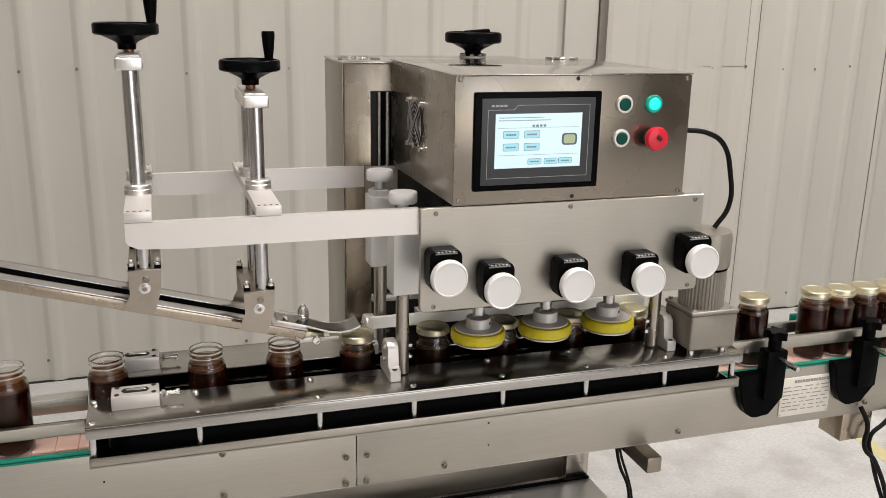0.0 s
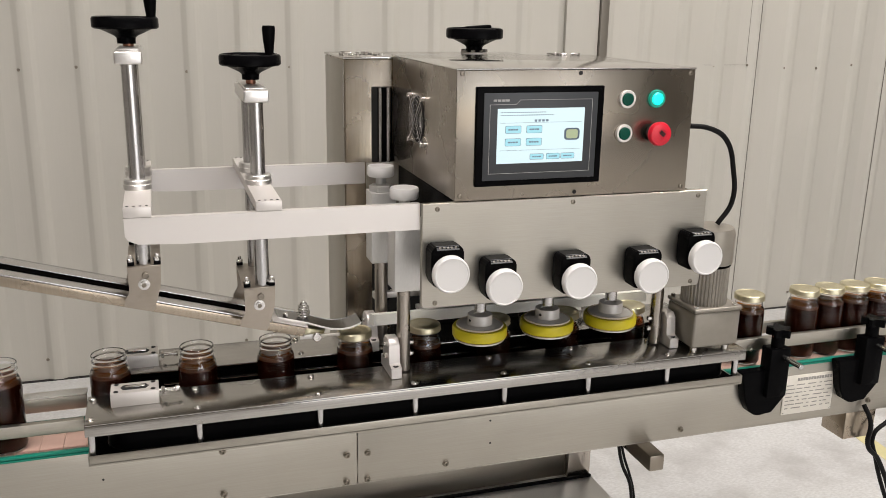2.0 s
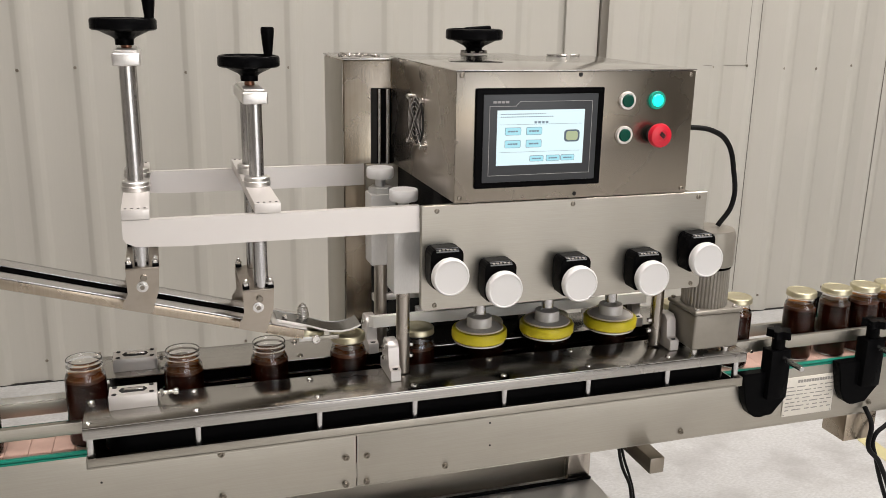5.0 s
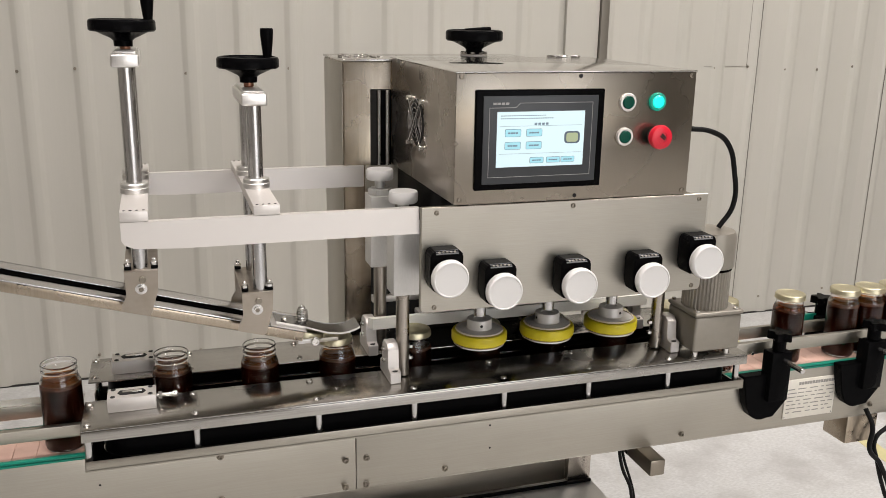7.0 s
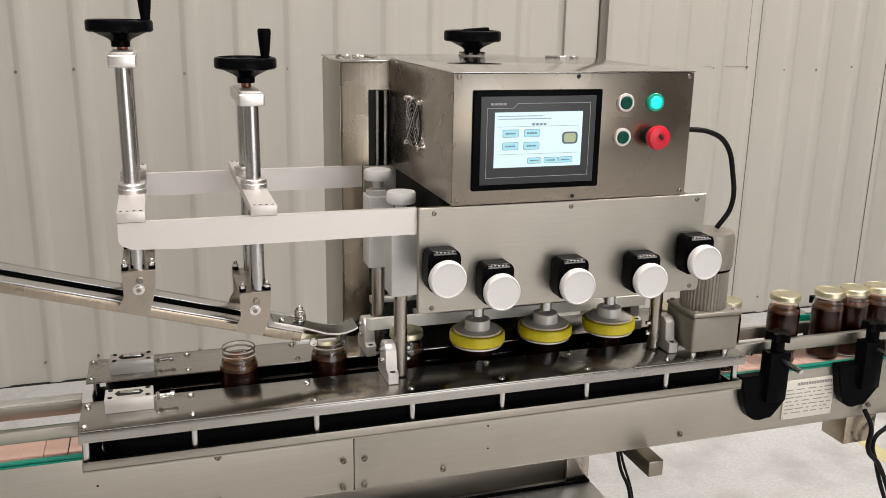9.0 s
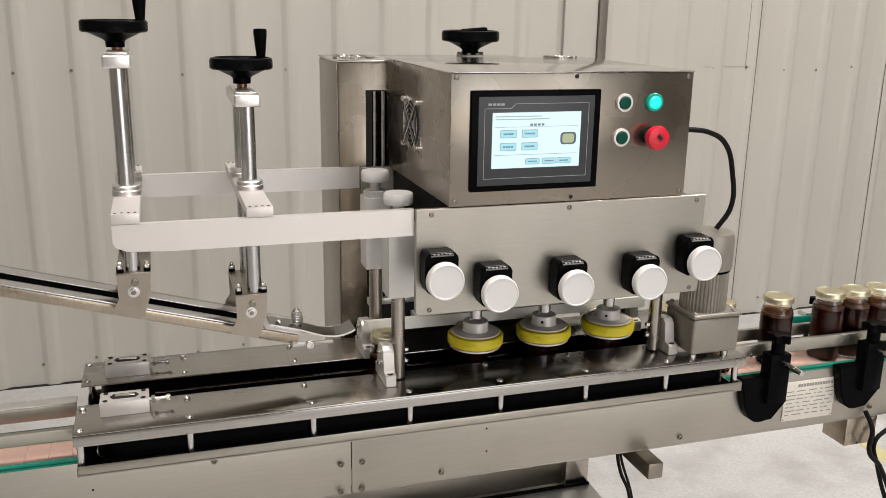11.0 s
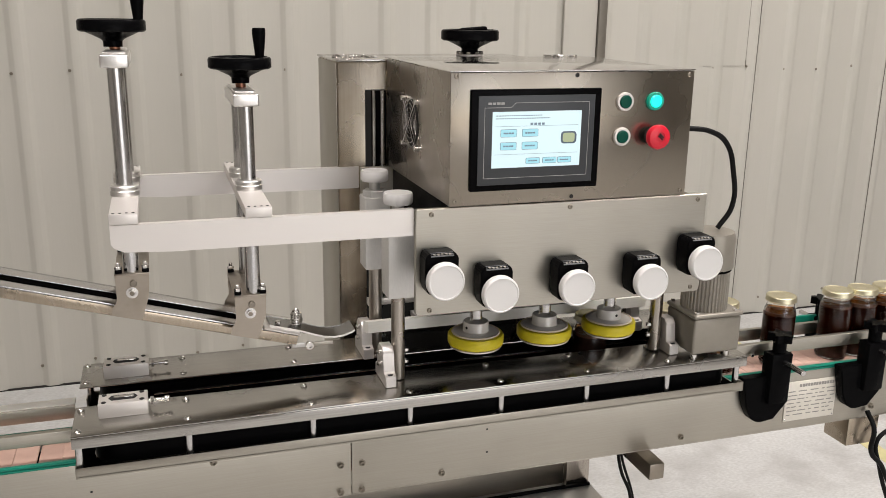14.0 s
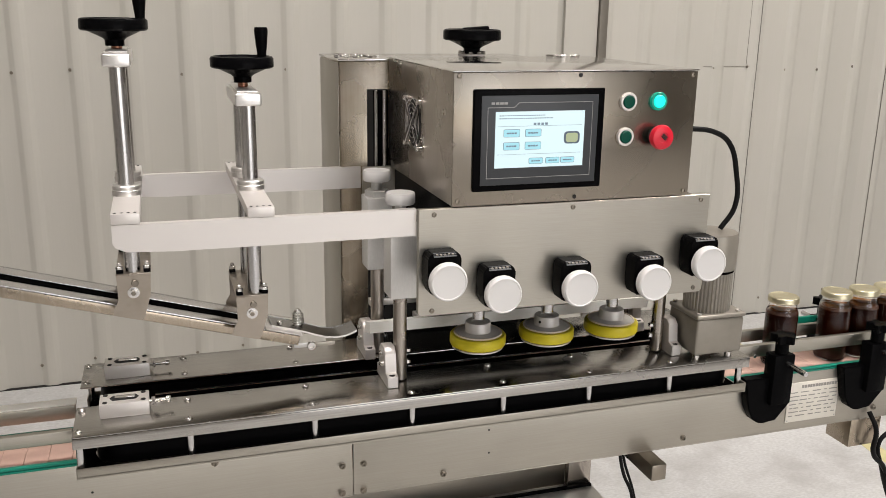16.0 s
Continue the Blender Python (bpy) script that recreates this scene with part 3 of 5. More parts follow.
# ---------------- capping head ----------------
BX1, BD, BZ0, BZ1 = 0.4324, 0.41, 1.134, 1.35
head = root("capping_machine", 0.2, YC, FLOOR, "stainless steel in-line capping machine with touch panel and yellow discs", "capping machine")
bm = bm_new()
add_box(bm, 0, BX1, 0.003, BD, BZ0, BZ1 - 0.002, 0.003)
housing = part("upper_housing", bm, STEEL_V, head)
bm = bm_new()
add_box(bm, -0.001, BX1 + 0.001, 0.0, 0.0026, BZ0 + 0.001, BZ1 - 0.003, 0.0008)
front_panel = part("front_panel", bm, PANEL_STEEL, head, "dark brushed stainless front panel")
bm = bm_new()
add_box(bm, -0.003, BX1 + 0.003, -0.001, BD + 0.003, BZ1 - 0.002, BZ1, 0.0008)
part("lid", bm, LID_STEEL, head, "mirror-polished stainless lid")
bm = bm_new()
add_lathe(bm, [(0.0044, 0), (0.0042, 0.0012), (0.003, 0.0020), (0.0022, 0.0020), (0.0018, 0.0004), (0, 0.0004)], (0, 0, 0), '-y', 12)
ps = part("panel_screw", bm, PANEL_SCREW, head)
ps.matrix_basis = pose(0.008, 0, 1.342)
for x, z in ((0.424, 1.341), (0.008, 1.143), (0.424, 1.142)):
    share("panel_screw", ps, head, 0, 0, 0, pose(x, 0, z))
bm = bm_new()
rod(bm, (0, 0, 0), 0.0036, 0.0006, '-y', 0.0001, 12)
ph = part("screw_hole", bm, SEAM, head, "empty dark screw hole")
ph.matrix_basis = pose(0.215, -0.0001, 1.342)
share("screw_hole", ph, head, 0, 0, 0, pose(0.215, -0.0001, 1.142))

# touch panel
HX0, HX1, HZ0, HZ1 = 0.031, 0.2575, 1.1588, 1.3216
bm = bm_new()
add_box(bm, HX0, HX1, -0.0075, 0.0, HZ0, HZ1, 0.002)
panel = part("touch_panel", bm, BLACK, head, "black framed touch panel with a lit screen")
box_part("face", panel, BEZEL, HX0 + 0.012, HX1 - 0.012, -0.0088, -0.0074, HZ0 + 0.010, HZ1 - 0.010, 0.0006)
SX0, SX1, SZ0, SZ1 = 0.0665, 0.2215, 1.1965, 1.2865
box_part("screen", panel, SCREEN, SX0, SX1, -0.0096, -0.0089, SZ0, SZ1, 0)
# thin frame line with a slanted step, and the maker's mark as bars
bm = bm_new()
lx0, lx1, lz0, lz1 = HX0 + 0.022, HX1 - 0.022, HZ0 + 0.021, HZ1 - 0.021
yl = -0.0092
for a, b, c, d in ((lx0, lx1, lz0, lz0 + 0.0008), (lx0, lx0 + 0.0008, lz0, lz1 - 0.008), (lx1 - 0.0008, lx1, lz0, lz1), (lx0, lx0 + 0.045, lz1 - 0.008, lz1 - 0.0072), (lx0 + 0.053, lx1, lz1 - 0.0008, lz1)):
    add_box(bm, a, b, yl, yl + 0.0006, c, d)
add_box(bm, -0.0057, 0.0057, yl, yl + 0.0006, -0.0004, 0.0004, m=Matrix.Translation((lx0 + 0.049, 0, lz1 - 0.004)) @ pose(0, 0, 0, 0, -45, 0))
part("frame_line", bm, MARK, panel)
bm = bm_new()
for k in range(4):
    add_box(bm, lx0 + 0.006 + k * 0.0072, lx0 + 0.0118 + k * 0.0072, yl, yl + 0.0006, lz1 - 0.0028, lz1 + 0.0008)
part("maker_mark", bm, MARK, panel)


def ui_round(x, z, w, h, mat, name, d, r):
    """A thin rounded rectangle on the screen."""
    bm = bm_new()
    rim = []
    for cx, cz, a0 in ((x + w - r, z + h - r, 0), (x + r, z + h - r, 90), (x + r, z + r, 180), (x + w - r, z + r, 270)):
        for k in range(5):
            a = math.radians(a0 + k * 22.5)
            rim.append((cx + r * math.cos(a), cz + r * math.sin(a)))
    front = [bm.verts.new((px, -0.0102 - d, pz)) for px, pz in rim]
    back = [bm.verts.new((px, -0.0096 - d, pz)) for px, pz in rim]
    bm.faces.new(front)
    bm.faces.new(back[::-1])
    n = len(rim)
    for k in range(n):
        bm.faces.new((front[k], back[k], back[(k + 1) % n], front[(k + 1) % n]))
    bmesh.ops.recalc_face_normals(bm, faces=bm.faces)
    return part(name, bm, mat, panel)


def ui_bars(x, z, w, h, name, d):
    bm = bm_new()
    for k in range(4):
        add_box(bm, x + w * k / 4, x + w * (k + 0.82) / 4, -0.0102 - d, -0.0096 - d, z, z + h)
    return part(name, bm, UI_DARK, panel)


def on_screen(u, v):
    return SX0 + u * (SX1 - SX0), SZ1 - v * (SZ1 - SZ0)


for u, v, w, h in ((0.09, 0.45, 0.18, 0.14), (0.33, 0.45, 0.18, 0.14), (0.09, 0.68, 0.18, 0.14), (0.33, 0.68, 0.18, 0.14), (0.38, 0.94, 0.16, 0.11), (0.57, 0.94, 0.16, 0.11), (0.74, 0.94, 0.16, 0.11)):
    x, z = on_screen(u, v)
    w, h = w * (SX1 - SX0), h * (SZ1 - SZ0)
    ui_round(x, z, w, h, UI_DARK, "button_edge", 0.0, 0.002)
    ui_round(x + 0.0006, z + 0.0006, w - 0.0012, h - 0.0012, UI_BLUE, "button_face", 0.0003, 0.0017)
    ui_bars(x + w * 0.18, z + h * 0.40, w * 0.64, h * 0.2, "button_text", 0.0006)
x, z = on_screen(0.77, 0.60)
ui_round(x, z + 0.0005, 0.028, 0.020, UI_FRAME, "picture_edge", 0.0, 0.006)
ui_round(x + 0.0035, z + 0.003, 0.021, 0.015, UI_ORANGE, "picture", 0.0003, 0.004)
bm = bm_new()
rnd = random.Random(2)
for v in (0.05, 0.10):
    u = 0.04
    while u < (0.55 if v < 0.08 else 0.62):
        w = rnd.uniform(0.010, 0.024)
        x, z = on_screen(u, v + 0.035)
        add_box(bm, x, x + w * 0.8 * (SX1 - SX0), -0.0101, -0.0097, z + 0.0005, z + 0.0021)
        u += w + 0.006
for k in range(4):
    x, z = on_screen(0.42 + 0.043 * k, 0.25)
    add_box(bm, x, x + 0.0045, -0.0101, -0.0097, z + 0.0006, z + 0.0042)
for v in (0.26, 0.76):
    x, z = on_screen(0.03, v)
    add_box(bm, x, x + 0.145, -0.0101, -0.0097, z, z + 0.0004)
part("screen_bars", bm, UI_DARK, panel)


def push_button(x, z, lens, ring, name, label):
    bm = bm_new()
    add_lathe(bm, [(0.0155, 0), (0.0155, 0.004), (0.0145, 0.0055), (0.0115, 0.0055), (0.0112, 0.003), (0, 0.003)], (x, 0, z), '-y', 28)
    b = part(name, bm, ring, head, label)
    bm = bm_new()
    add_lathe(bm, [(0.0108, 0.0032), (0.0108, 0.006), (0.0095, 0.0075), (0, 0.0078)], (x, 0, z), '-y', 28)
    part("lens", bm, lens, b)
    return b


push_button(0.3035, 1.298, DGREEN, ALU, "push_button", "dark green push button with a bright metal ring")
push_button(0.3015, 1.240, DGREEN, ALU, "push_button", "dark green push button with a bright metal ring")
push_button(0.3605, 1.298, CYAN, GLENS, "indicator_lamp", "lit green indicator lamp")
bm = bm_new()
rod(bm, (0.360, 0, 1.240), 0.015, 0.014, '-y', 0.001, 24)
es = part("emergency_stop", bm, SEAM, head, "red mushroom emergency stop button")
bm = bm_new()
add_lathe(bm, [(0.013, 0.012), (0.020, 0.015), (0.021, 0.021), (0.019, 0.0265), (0.012, 0.0285), (0.0085, 0.0285), (0.008, 0.0275), (0, 0.0275)], (0.360, 0, 1.240), '-y', 32)
part("mushroom_cap", bm, RED, es)
bm = bm_new()
add_box(bm, -0.005, 0.005, -0.0295, -0.0276, -0.0012, 0.0012, m=Matrix.Translation((0.360, 0, 1.240)) @ pose(0, 0, 0, 0, 40, 0))
add_box(bm, -0.005, 0.005, -0.0295, -0.0276, -0.0012, 0.0012, m=Matrix.Translation((0.362, 0, 1.243)) @ pose(0, 0, 0, 0, 40, 0))
part("turn_arrow", bm, SEAM, es)

# cooling fan with wire guard on the side
FY0, FY1, FZ0, FZ1 = 0.176, 0.270, 1.200, 1.286
fyc, fzc, fr = (FY0 + FY1) / 2, (FZ0 + FZ1) / 2, 0.043
bm = bm_new()
rod(bm, (-0.0008, fyc, fzc), fr, 0.0007, 'x', 0.0001, 32)
fan = part("cooling_fan", bm, SEAM, head, "cooling fan opening behind a chromed wire guard")
bm = bm_new()
for k in range(7):
    a = 2 * math.pi * k / 7
    add_box(bm, -0.0018, -0.0010, 0.010, 0.036, -0.006, 0.006, m=Matrix.Translation((0, fyc, fzc)) @ pose(0, 0, 0, math.degrees(a), 0, 0) @ pose(0, 0, 0, 0, 0, 0))
part("blades", bm, BLACK, fan)
for r in (0.010, 0.0185, 0.027, 0.0355, 0.044):
    bm = bm_new()
    add_lathe(bm, [(r - 0.0008, 0.0), (r, 0.0008), (r + 0.0008, 0.0), (r, -0.0008), (r - 0.0008, 0.0)], m=Matrix.Translation((-0.005, fyc, fzc)) @ pose(0, 0, 0, 0, 90, 0), seg=32)
    part("guard_ring", bm, CHROME, fan)
for a in (45, 135):
    bm = bm_new()
    add_box(bm, -0.0075, -0.0055, -0.062, 0.062, -0.0012, 0.0012, 0.0005, 1, m=Matrix.Translation((0, fyc, fzc)) @ pose(0, 0, 0, a, 0, 0))
    part("guard_bar", bm, CHROME, fan)
for sy in (-1, 1):
    for sz in (-1, 1):
        bm = bm_new()
        add_lathe(bm, [(0.005, 0), (0.005, 0.008), (0.003, 0.010), (0, 0.010)], m=Matrix.Translation((0, fyc + sy * 0.043, fzc + sz * 0.041)) @ pose(0, 0, 0, 0, -90, 0), seg=12)
        part("guard_screw", bm, SCREW, fan)

# lower housing with its thick front plate
PX0, PX1, PZB = -0.056, 0.4805, 0.9533
bm = bm_new()
vs = add_box(bm, PX0, PX1, 0.0, 0.010, PZB, BZ0 - 0.0005)
es2 = [e for e in bm.edges if abs(e.verts[0].co.x - e.verts[1].co.x) < 1e-6 and abs(e.verts[0].co.z - e.verts[1].co.z) < 1e-6 and e.verts[0].co.z < 1.0]
bmesh.ops.bevel(bm, geom=es2, offset=0.008, segments=4, profile=0.5, affect='EDGES')
bmesh.ops.bevel(bm, geom=[e for e in bm.edges if e.calc_face_angle(0) > 0.8], offset=0.001, segments=1, affect='EDGES')
part("front_plate", bm, STEEL, head, "thick stainless front plate")
bm = bm_new()
add_box(bm, PX0, PX1, BD - 0.010, BD, PZB, BZ0 - 0.0005, 0.001)
part("rear_plate", bm, STEEL, head)
# black colour stands in for the unlit void inside the head
box_part("lower_housing", head, BLACK, 0.010, 0.428, 0.0105, BD - 0.0105, 0.985, BZ0 - 0.001, 0.001, "inside of the head, coloured black for its unlit void")
# added black plate, so that the cover plates below reflect darkness
box_part("underside", head, BLACK, -0.004, 0.428, 0.0105, BD - 0.0105, 0.975, 0.9845, 0.001, "black plate added to darken the underside of the head")
# added black plate blocks the bright wall behind the third disc
box_part("rear_skirt", head, BLACK, 0.30, 0.478, BD - 0.0095, BD - 0.002, 0.80, PZB - 0.001, 0.001, "black plate added to darken the gap behind the discs")
box_part("end_plate", head, STEEL_V, 0.44, 0.452, 0.0105, BD - 0.0105, PZB + 0.01, BZ0 - 0.001, 0.001)
for x, z in ((-0.030, 1.124), (-0.032, 0.962), (0.462, 0.962), (0.462, 1.124), (0.214, 1.124)):
    share("panel_screw", ps, head, 0, 0, 0, pose(x, 0, z))


def position_knob(x, z):
    """Digital position indicator with a white hand knob, on the front plate."""
    bm = bm_new()
    pts = [(x - 0.028, z - 0.012), (x - 0.022, z - 0.026), (x + 0.022, z - 0.026), (x + 0.028, z - 0.012), (x + 0.028, z + 0.034), (x + 0.022, z + 0.042), (x - 0.022, z + 0.042), (x - 0.028, z + 0.034)]
    add_prism(bm, pts, -0.036, -0.0005)
    bmesh.ops.bevel(bm, geom=[e for e in bm.edges], offset=0.002, segments=2, affect='EDGES')
    c = part("position_indicator", bm, BLACK, head, "black position indicator with a white knob")
    bm = bm_new()
    add_box(bm, x - 0.019, x + 0.019, -0.004, 0.004, -0.0006, 0.0006, m=Matrix.Translation((0, -0.0345, z + 0.0395)) @ pose(0, 0, 0, 45, 0, 0))
    part("window", bm, BEZEL, c, "small dark counter window")
    bm = bm_new()
    for k in range(5):
        add_box(bm, x - 0.015 + k * 0.0066, x - 0.0115 + k * 0.0066, -0.0016, 0.0016, -0.0006, 0.0010, m=Matrix.Translation((0, -0.0345, z + 0.0395)) @ pose(0, 0, 0, 45, 0, 0))
    part("digit_bars", bm, GREY_PAINT, c)
    bm = bm_new()
    add_lathe(bm, [(0.010, 0.036), (0.010, 0.040), (0.026, 0.041), (0.0295, 0.043), (0.031, 0.047), (0.031, 0.056), (0.0302, 0.0588), (0.0288, 0.0600), (0.0274, 0.0600), (0.0268, 0.0592), (0, 0.0593)], (x, 0, z), '-y', 40)
    part("knob", bm, WHITE, c, "round white plastic knob")


for x, z in ((-0.022, 1.027), (0.072, 0.998), (0.209, 0.997), (0.348, 0.996), (0.454, 1.022)):
    position_knob(x, z)

# spindles with yellow discs, front and rear
DISC_R, DISC_Z = 0.052, 0.842
DISCS = []


def spindle(x, y):
    bm = bm_new()
    rod(bm, (x, y, 0.892), 0.0115, 0.10, 'z', 0.001, 20)
    part("spindle_shaft", bm, CHROME, head)
    d = new("capping_disc")
    d.parent = head
    d.matrix_parent_inverse = head.matrix_basis.inverted()
    d.matrix_basis = pose(x, y, 0)
    d["label"] = "spinning yellow rubber capping disc on a steel collar"
    bm = bm_new()
    add_lathe(bm, [(0.018, DISC_Z), (DISC_R - 0.006, DISC_Z), (DISC_R - 0.001, DISC_Z + 0.003), (DISC_R, DISC_Z + 0.006), (DISC_R, DISC_Z + 0.019), (DISC_R - 0.002, DISC_Z + 0.022), (DISC_R - 0.008, DISC_Z + 0.0225), (0.018, DISC_Z + 0.0225)], seg=40)
    ring = finish(bm, "rubber_ring")
    ring.materials.append(YELLOW)
    bm = bm_new()
    add_lathe(bm, [(0, DISC_Z - 0.003), (DISC_R - 0.004, DISC_Z - 0.003), (DISC_R - 0.004, DISC_Z - 0.0003), (0, DISC_Z - 0.0003)], seg=32)
    low = finish(bm, "lower_flange")
    low.materials.append(ALU)
    bm = bm_new()
    z = DISC_Z + 0.0227
    add_lathe(bm, [(0, z), (0.041, z), (0.042, z + 0.001), (0.0415, z + 0.002), (0.036, z + 0.004), (0.0245, z + 0.004), (0.0235, z + 0.0055), (0.0235, z + 0.021), (0.0225, z + 0.0225), (0.012, z + 0.0225), (0.012, z + 0.020), (0, z + 0.020)], seg=32)
    col = finish(bm, "collar")
    col.materials.append(ZINC)
    bm = bm_new()
    add_lathe(bm, [(0.0385, z + 0.0001), (0.0445, z + 0.0001), (0.0452, z + 0.0012), (0.0445, z + 0.0032), (0.0422, z + 0.0034), (0.0420, z + 0.0022)], seg=32)
    washer = finish(bm, "fibre_washer")
    washer.materials.append(CREAM)
    bm = bm_new()
    rod(bm, (0, -0.0232, z + 0.013), 0.0028, 0.0007, '-y', 0.0001, 10)
    dot = finish(bm, "set_screw")
    dot.materials.append(SEAM)
    for nm, me in (("rubber_ring", ring), ("lower_flange", low), ("collar", col), ("fibre_washer", washer), ("set_screw", dot)):
        o = new(nm, me)
        o.parent = d
    DISCS.append((d, x, y))
    return d


DX = (0.0985, 0.237, 0.3735)
for x in DX:
    spindle(x, YC - 0.033 - DISC_R)

# corner posts on foot blocks, with sleeves and white caps
for x0_, s in ((-0.047, -1), (0.487, 1)):
    for y in (0.145, 0.287):
        x = x0_ - (0.008 if y > YC and s < 0 else 0)
        bm = bm_new()
        rod(bm, (x, y, PT + 0.002), 0.0125, 0.30, 'z', 0.001, 24)
        pst = part("corner_post", bm, STEEL_V, head, "round polished corner post")
        bm = bm_new()
        xa, xb = sorted((x + s * 0.0130, x + s * 0.0330))
        ya, yb = y - 0.040, y + 0.040
        out = [(ya, PT + 0.0005), (yb, PT + 0.0005), (yb, PT + 0.022), (y + 0.024, PT + 0.024), (y + 0.022, PT + 0.060), (y + 0.012, PT + 0.070), (y - 0.012, PT + 0.070), (y - 0.022, PT + 0.060), (y - 0.024, PT + 0.024), (ya, PT + 0.022)]
        add_prism(bm, out, xa, xb, 'x')
        bmesh.ops.bevel(bm, geom=[e for e in bm.edges], offset=0.0012, segments=1, affect='EDGES')
        fb = part("foot_block", bm, ALU, head, "pale machined foot block")
        for dy in (-0.032, 0.032):
            bm = bm_new()
            rod(bm, ((xa + xb) / 2, y + dy, PT + 0.0222), 0.0055, 0.001, 'z', 0.0002, 12)
            part("bolt_hole", bm, SEAM, fb)
        for zz in (0.034, 0.056):
            bm = bm_new()
            xs_ = x - s * 0.0123
            add_lathe(bm, [(0, 0), (0.0055, 0), (0.0055, 0.005), (0.004, 0.007), (0, 0.007)], m=Matrix.Translation((xs_, y, PT + zz)) @ pose(0, 0, 0, 0, -90 * s, 0), seg=6)
            xo = xa if s < 0 else xb
            part("post_nut", bm, SCREW, fb)
            bm = bm_new()
            add_lathe(bm, [(0, 0), (0.005, 0), (0.005, 0.004), (0.003, 0.006), (0, 0.006)], m=Matrix.Translation((xo, y, PT + zz)) @ pose(0, 0, 0, 0, 90 * s, 0), seg=12)
            part("clamp_bolt", bm, SCREW, fb)
        if x < 0:
            zt = 1.085 if y < YC else 1.099
            box_part("post_sleeve", head, ALU_D, x - 0.024, x + 0.024, y - 0.026, y + 0.026, 0.946 if y < YC else 0.96, zt, 0.002)
            bm = bm_new()
            up = 0.018 if y > YC else 0.003
            rod(bm, (x, y, zt), 0.023, 0.012, 'z', 0.001, 6)
            rod(bm, (x, y, zt + 0.012), 0.010, 1.110 + up - zt - 0.012, 'z', 0.001, 16)
            part("lock_nut", bm, ALU_D, head)
            bm = bm_new()
            add_lathe(bm, [(0.012, 1.110), (0.024, 1.110), (0.026, 1.113), (0.026, 1.127), (0.0245, 1.130), (0, 1.131)], (x, y, up), 'z', 32)
            part("post_knob", bm, WHITE, head, "round white plastic adjusting knob")
        else:
            box_part("post_sleeve", head, ALU_D, x - 0.024, x + 0.024, y - 0.026, y + 0.026, 0.985, 1.10, 0.002)

# white plastic strip behind the lids, against which the discs press
bm = bm_new()
out = [(-0.085, 0.2615), (-0.078, 0.2505), (0.526, 0.2505), (0.526, 0.2625)]
add_prism(bm, out, 0.8365, 0.859, 'z')
part("backing_strip", bm, IVORY, head, "white plastic backing strip")
for x in (0.02, 0.44):
    box_part("strip_arm", head, ALU, x, x + 0.025, 0.2635, 0.30, 0.848, 0.858, 0.001)
    bm = bm_new()
    rod(bm, (x + 0.0125, 0.292, 0.858), 0.006, 0.13, 'z', 0.001, 14)
    part("strip_hanger", bm, CHROME, head)
box_part("cross_bar", head, ALU, -0.062, 0.06, 0.318, 0.334, 0.868, 0.882, 0.001)
bm = bm_new()
rod(bm, (-0.036, 0.326, 0.882), 0.006, 0.118, 'z', 0.001, 14)
rod(bm, (-0.036, 0.326, 1.0), 0.009, 0.012, 'z', 0.001, 6)
part("bar_hanger", bm, CHROME, head)
tube_curve("sensor_cable", [(-0.03, 0.33, 0.885), (-0.025, 0.33, 0.872), (-0.035, 0.325, 0.86), (-0.05, 0.33, 0.845), (-0.03, 0.35, 0.83)], 0.003, CABLE, "black sensor cable", "", head)

# lifting column behind, with its slot and two rods
bm = bm_new()
add_box(bm, -0.097, 0.33, 0.42, 0.62, 0.30, 1.341, 0.003)
colm = part("lift_column", bm, COLUMN_STEEL, head, "tall stainless lifting column")
bm = bm_new()
add_box(bm, -0.1, 0.333, 0.417, 0.623, 1.341, 1.345, 0.001)
part("column_lid", bm, LID_STEEL, colm)
box_part("slot", colm, SEAM, -0.042, 0.0, 0.4175, 0.4195, 1.10, 1.286, 0)
# thin plate added to make the column's left face paler than its front
box_part("side_cover", colm, STEEL, -0.0992, -0.0973, 0.424, 0.616, 0.32, 1.338, 0.0005)
# added black sheet darkens the lower column and its reflection in the plates
box_part("arm_opening", colm, SEAM, -0.042, 0.30, 0.4175, 0.4195, 0.60, 0.985, 0, "black sheet added to darken the lower front of the column")
box_part("slide_block", colm, BLACK, -0.03, 0.0, 0.412, 0.417, 1.10, 1.284, 0.001)
bm = bm_new()
rod(bm, (-0.027, 0.406, 1.08), 0.0035, 0.205, 'z', 0.0005, 12)
rod(bm, (-0.010, 0.406, 1.08), 0.0045, 0.205, 'z', 0.0005, 12)
part("slide_rod", bm, CHROME, colm)
bm = bm_new()
rnd = random.Random(4)
for k in range(34):
    x, y = -0.06 + rnd.uniform(-0.03, 0.05), 0.50 + rnd.uniform(-0.05, 0.05)
    add_box(bm, 0, 0.012, 0, 0.004, 0, 0.004, 0.001, 1, m=Matrix.Translation((x, y, 1.3452)) @ pose(0, 0, 0, 0, 0, rnd.uniform(0, 180)))
alone("loose_screws", bm, SCREW, "small heap of loose screws on the column lid", "screws", kind="stuff")
bm = bm_new()
for k in range(14):
    x, y = 0.372 + rnd.uniform(-0.03, 0.03), 0.396 + rnd.uniform(-0.012, 0.012)
    add_box(bm, 0, 0.012, 0, 0.004, 0, 0.004, 0.001, 1, m=Matrix.Translation((x, y, 1.3502)) @ pose(0, 0, 0, 0, 0, rnd.uniform(0, 180)))
alone("loose_screws", bm, SCREW, "few loose screws on the housing lid", "screws", kind="stuff")
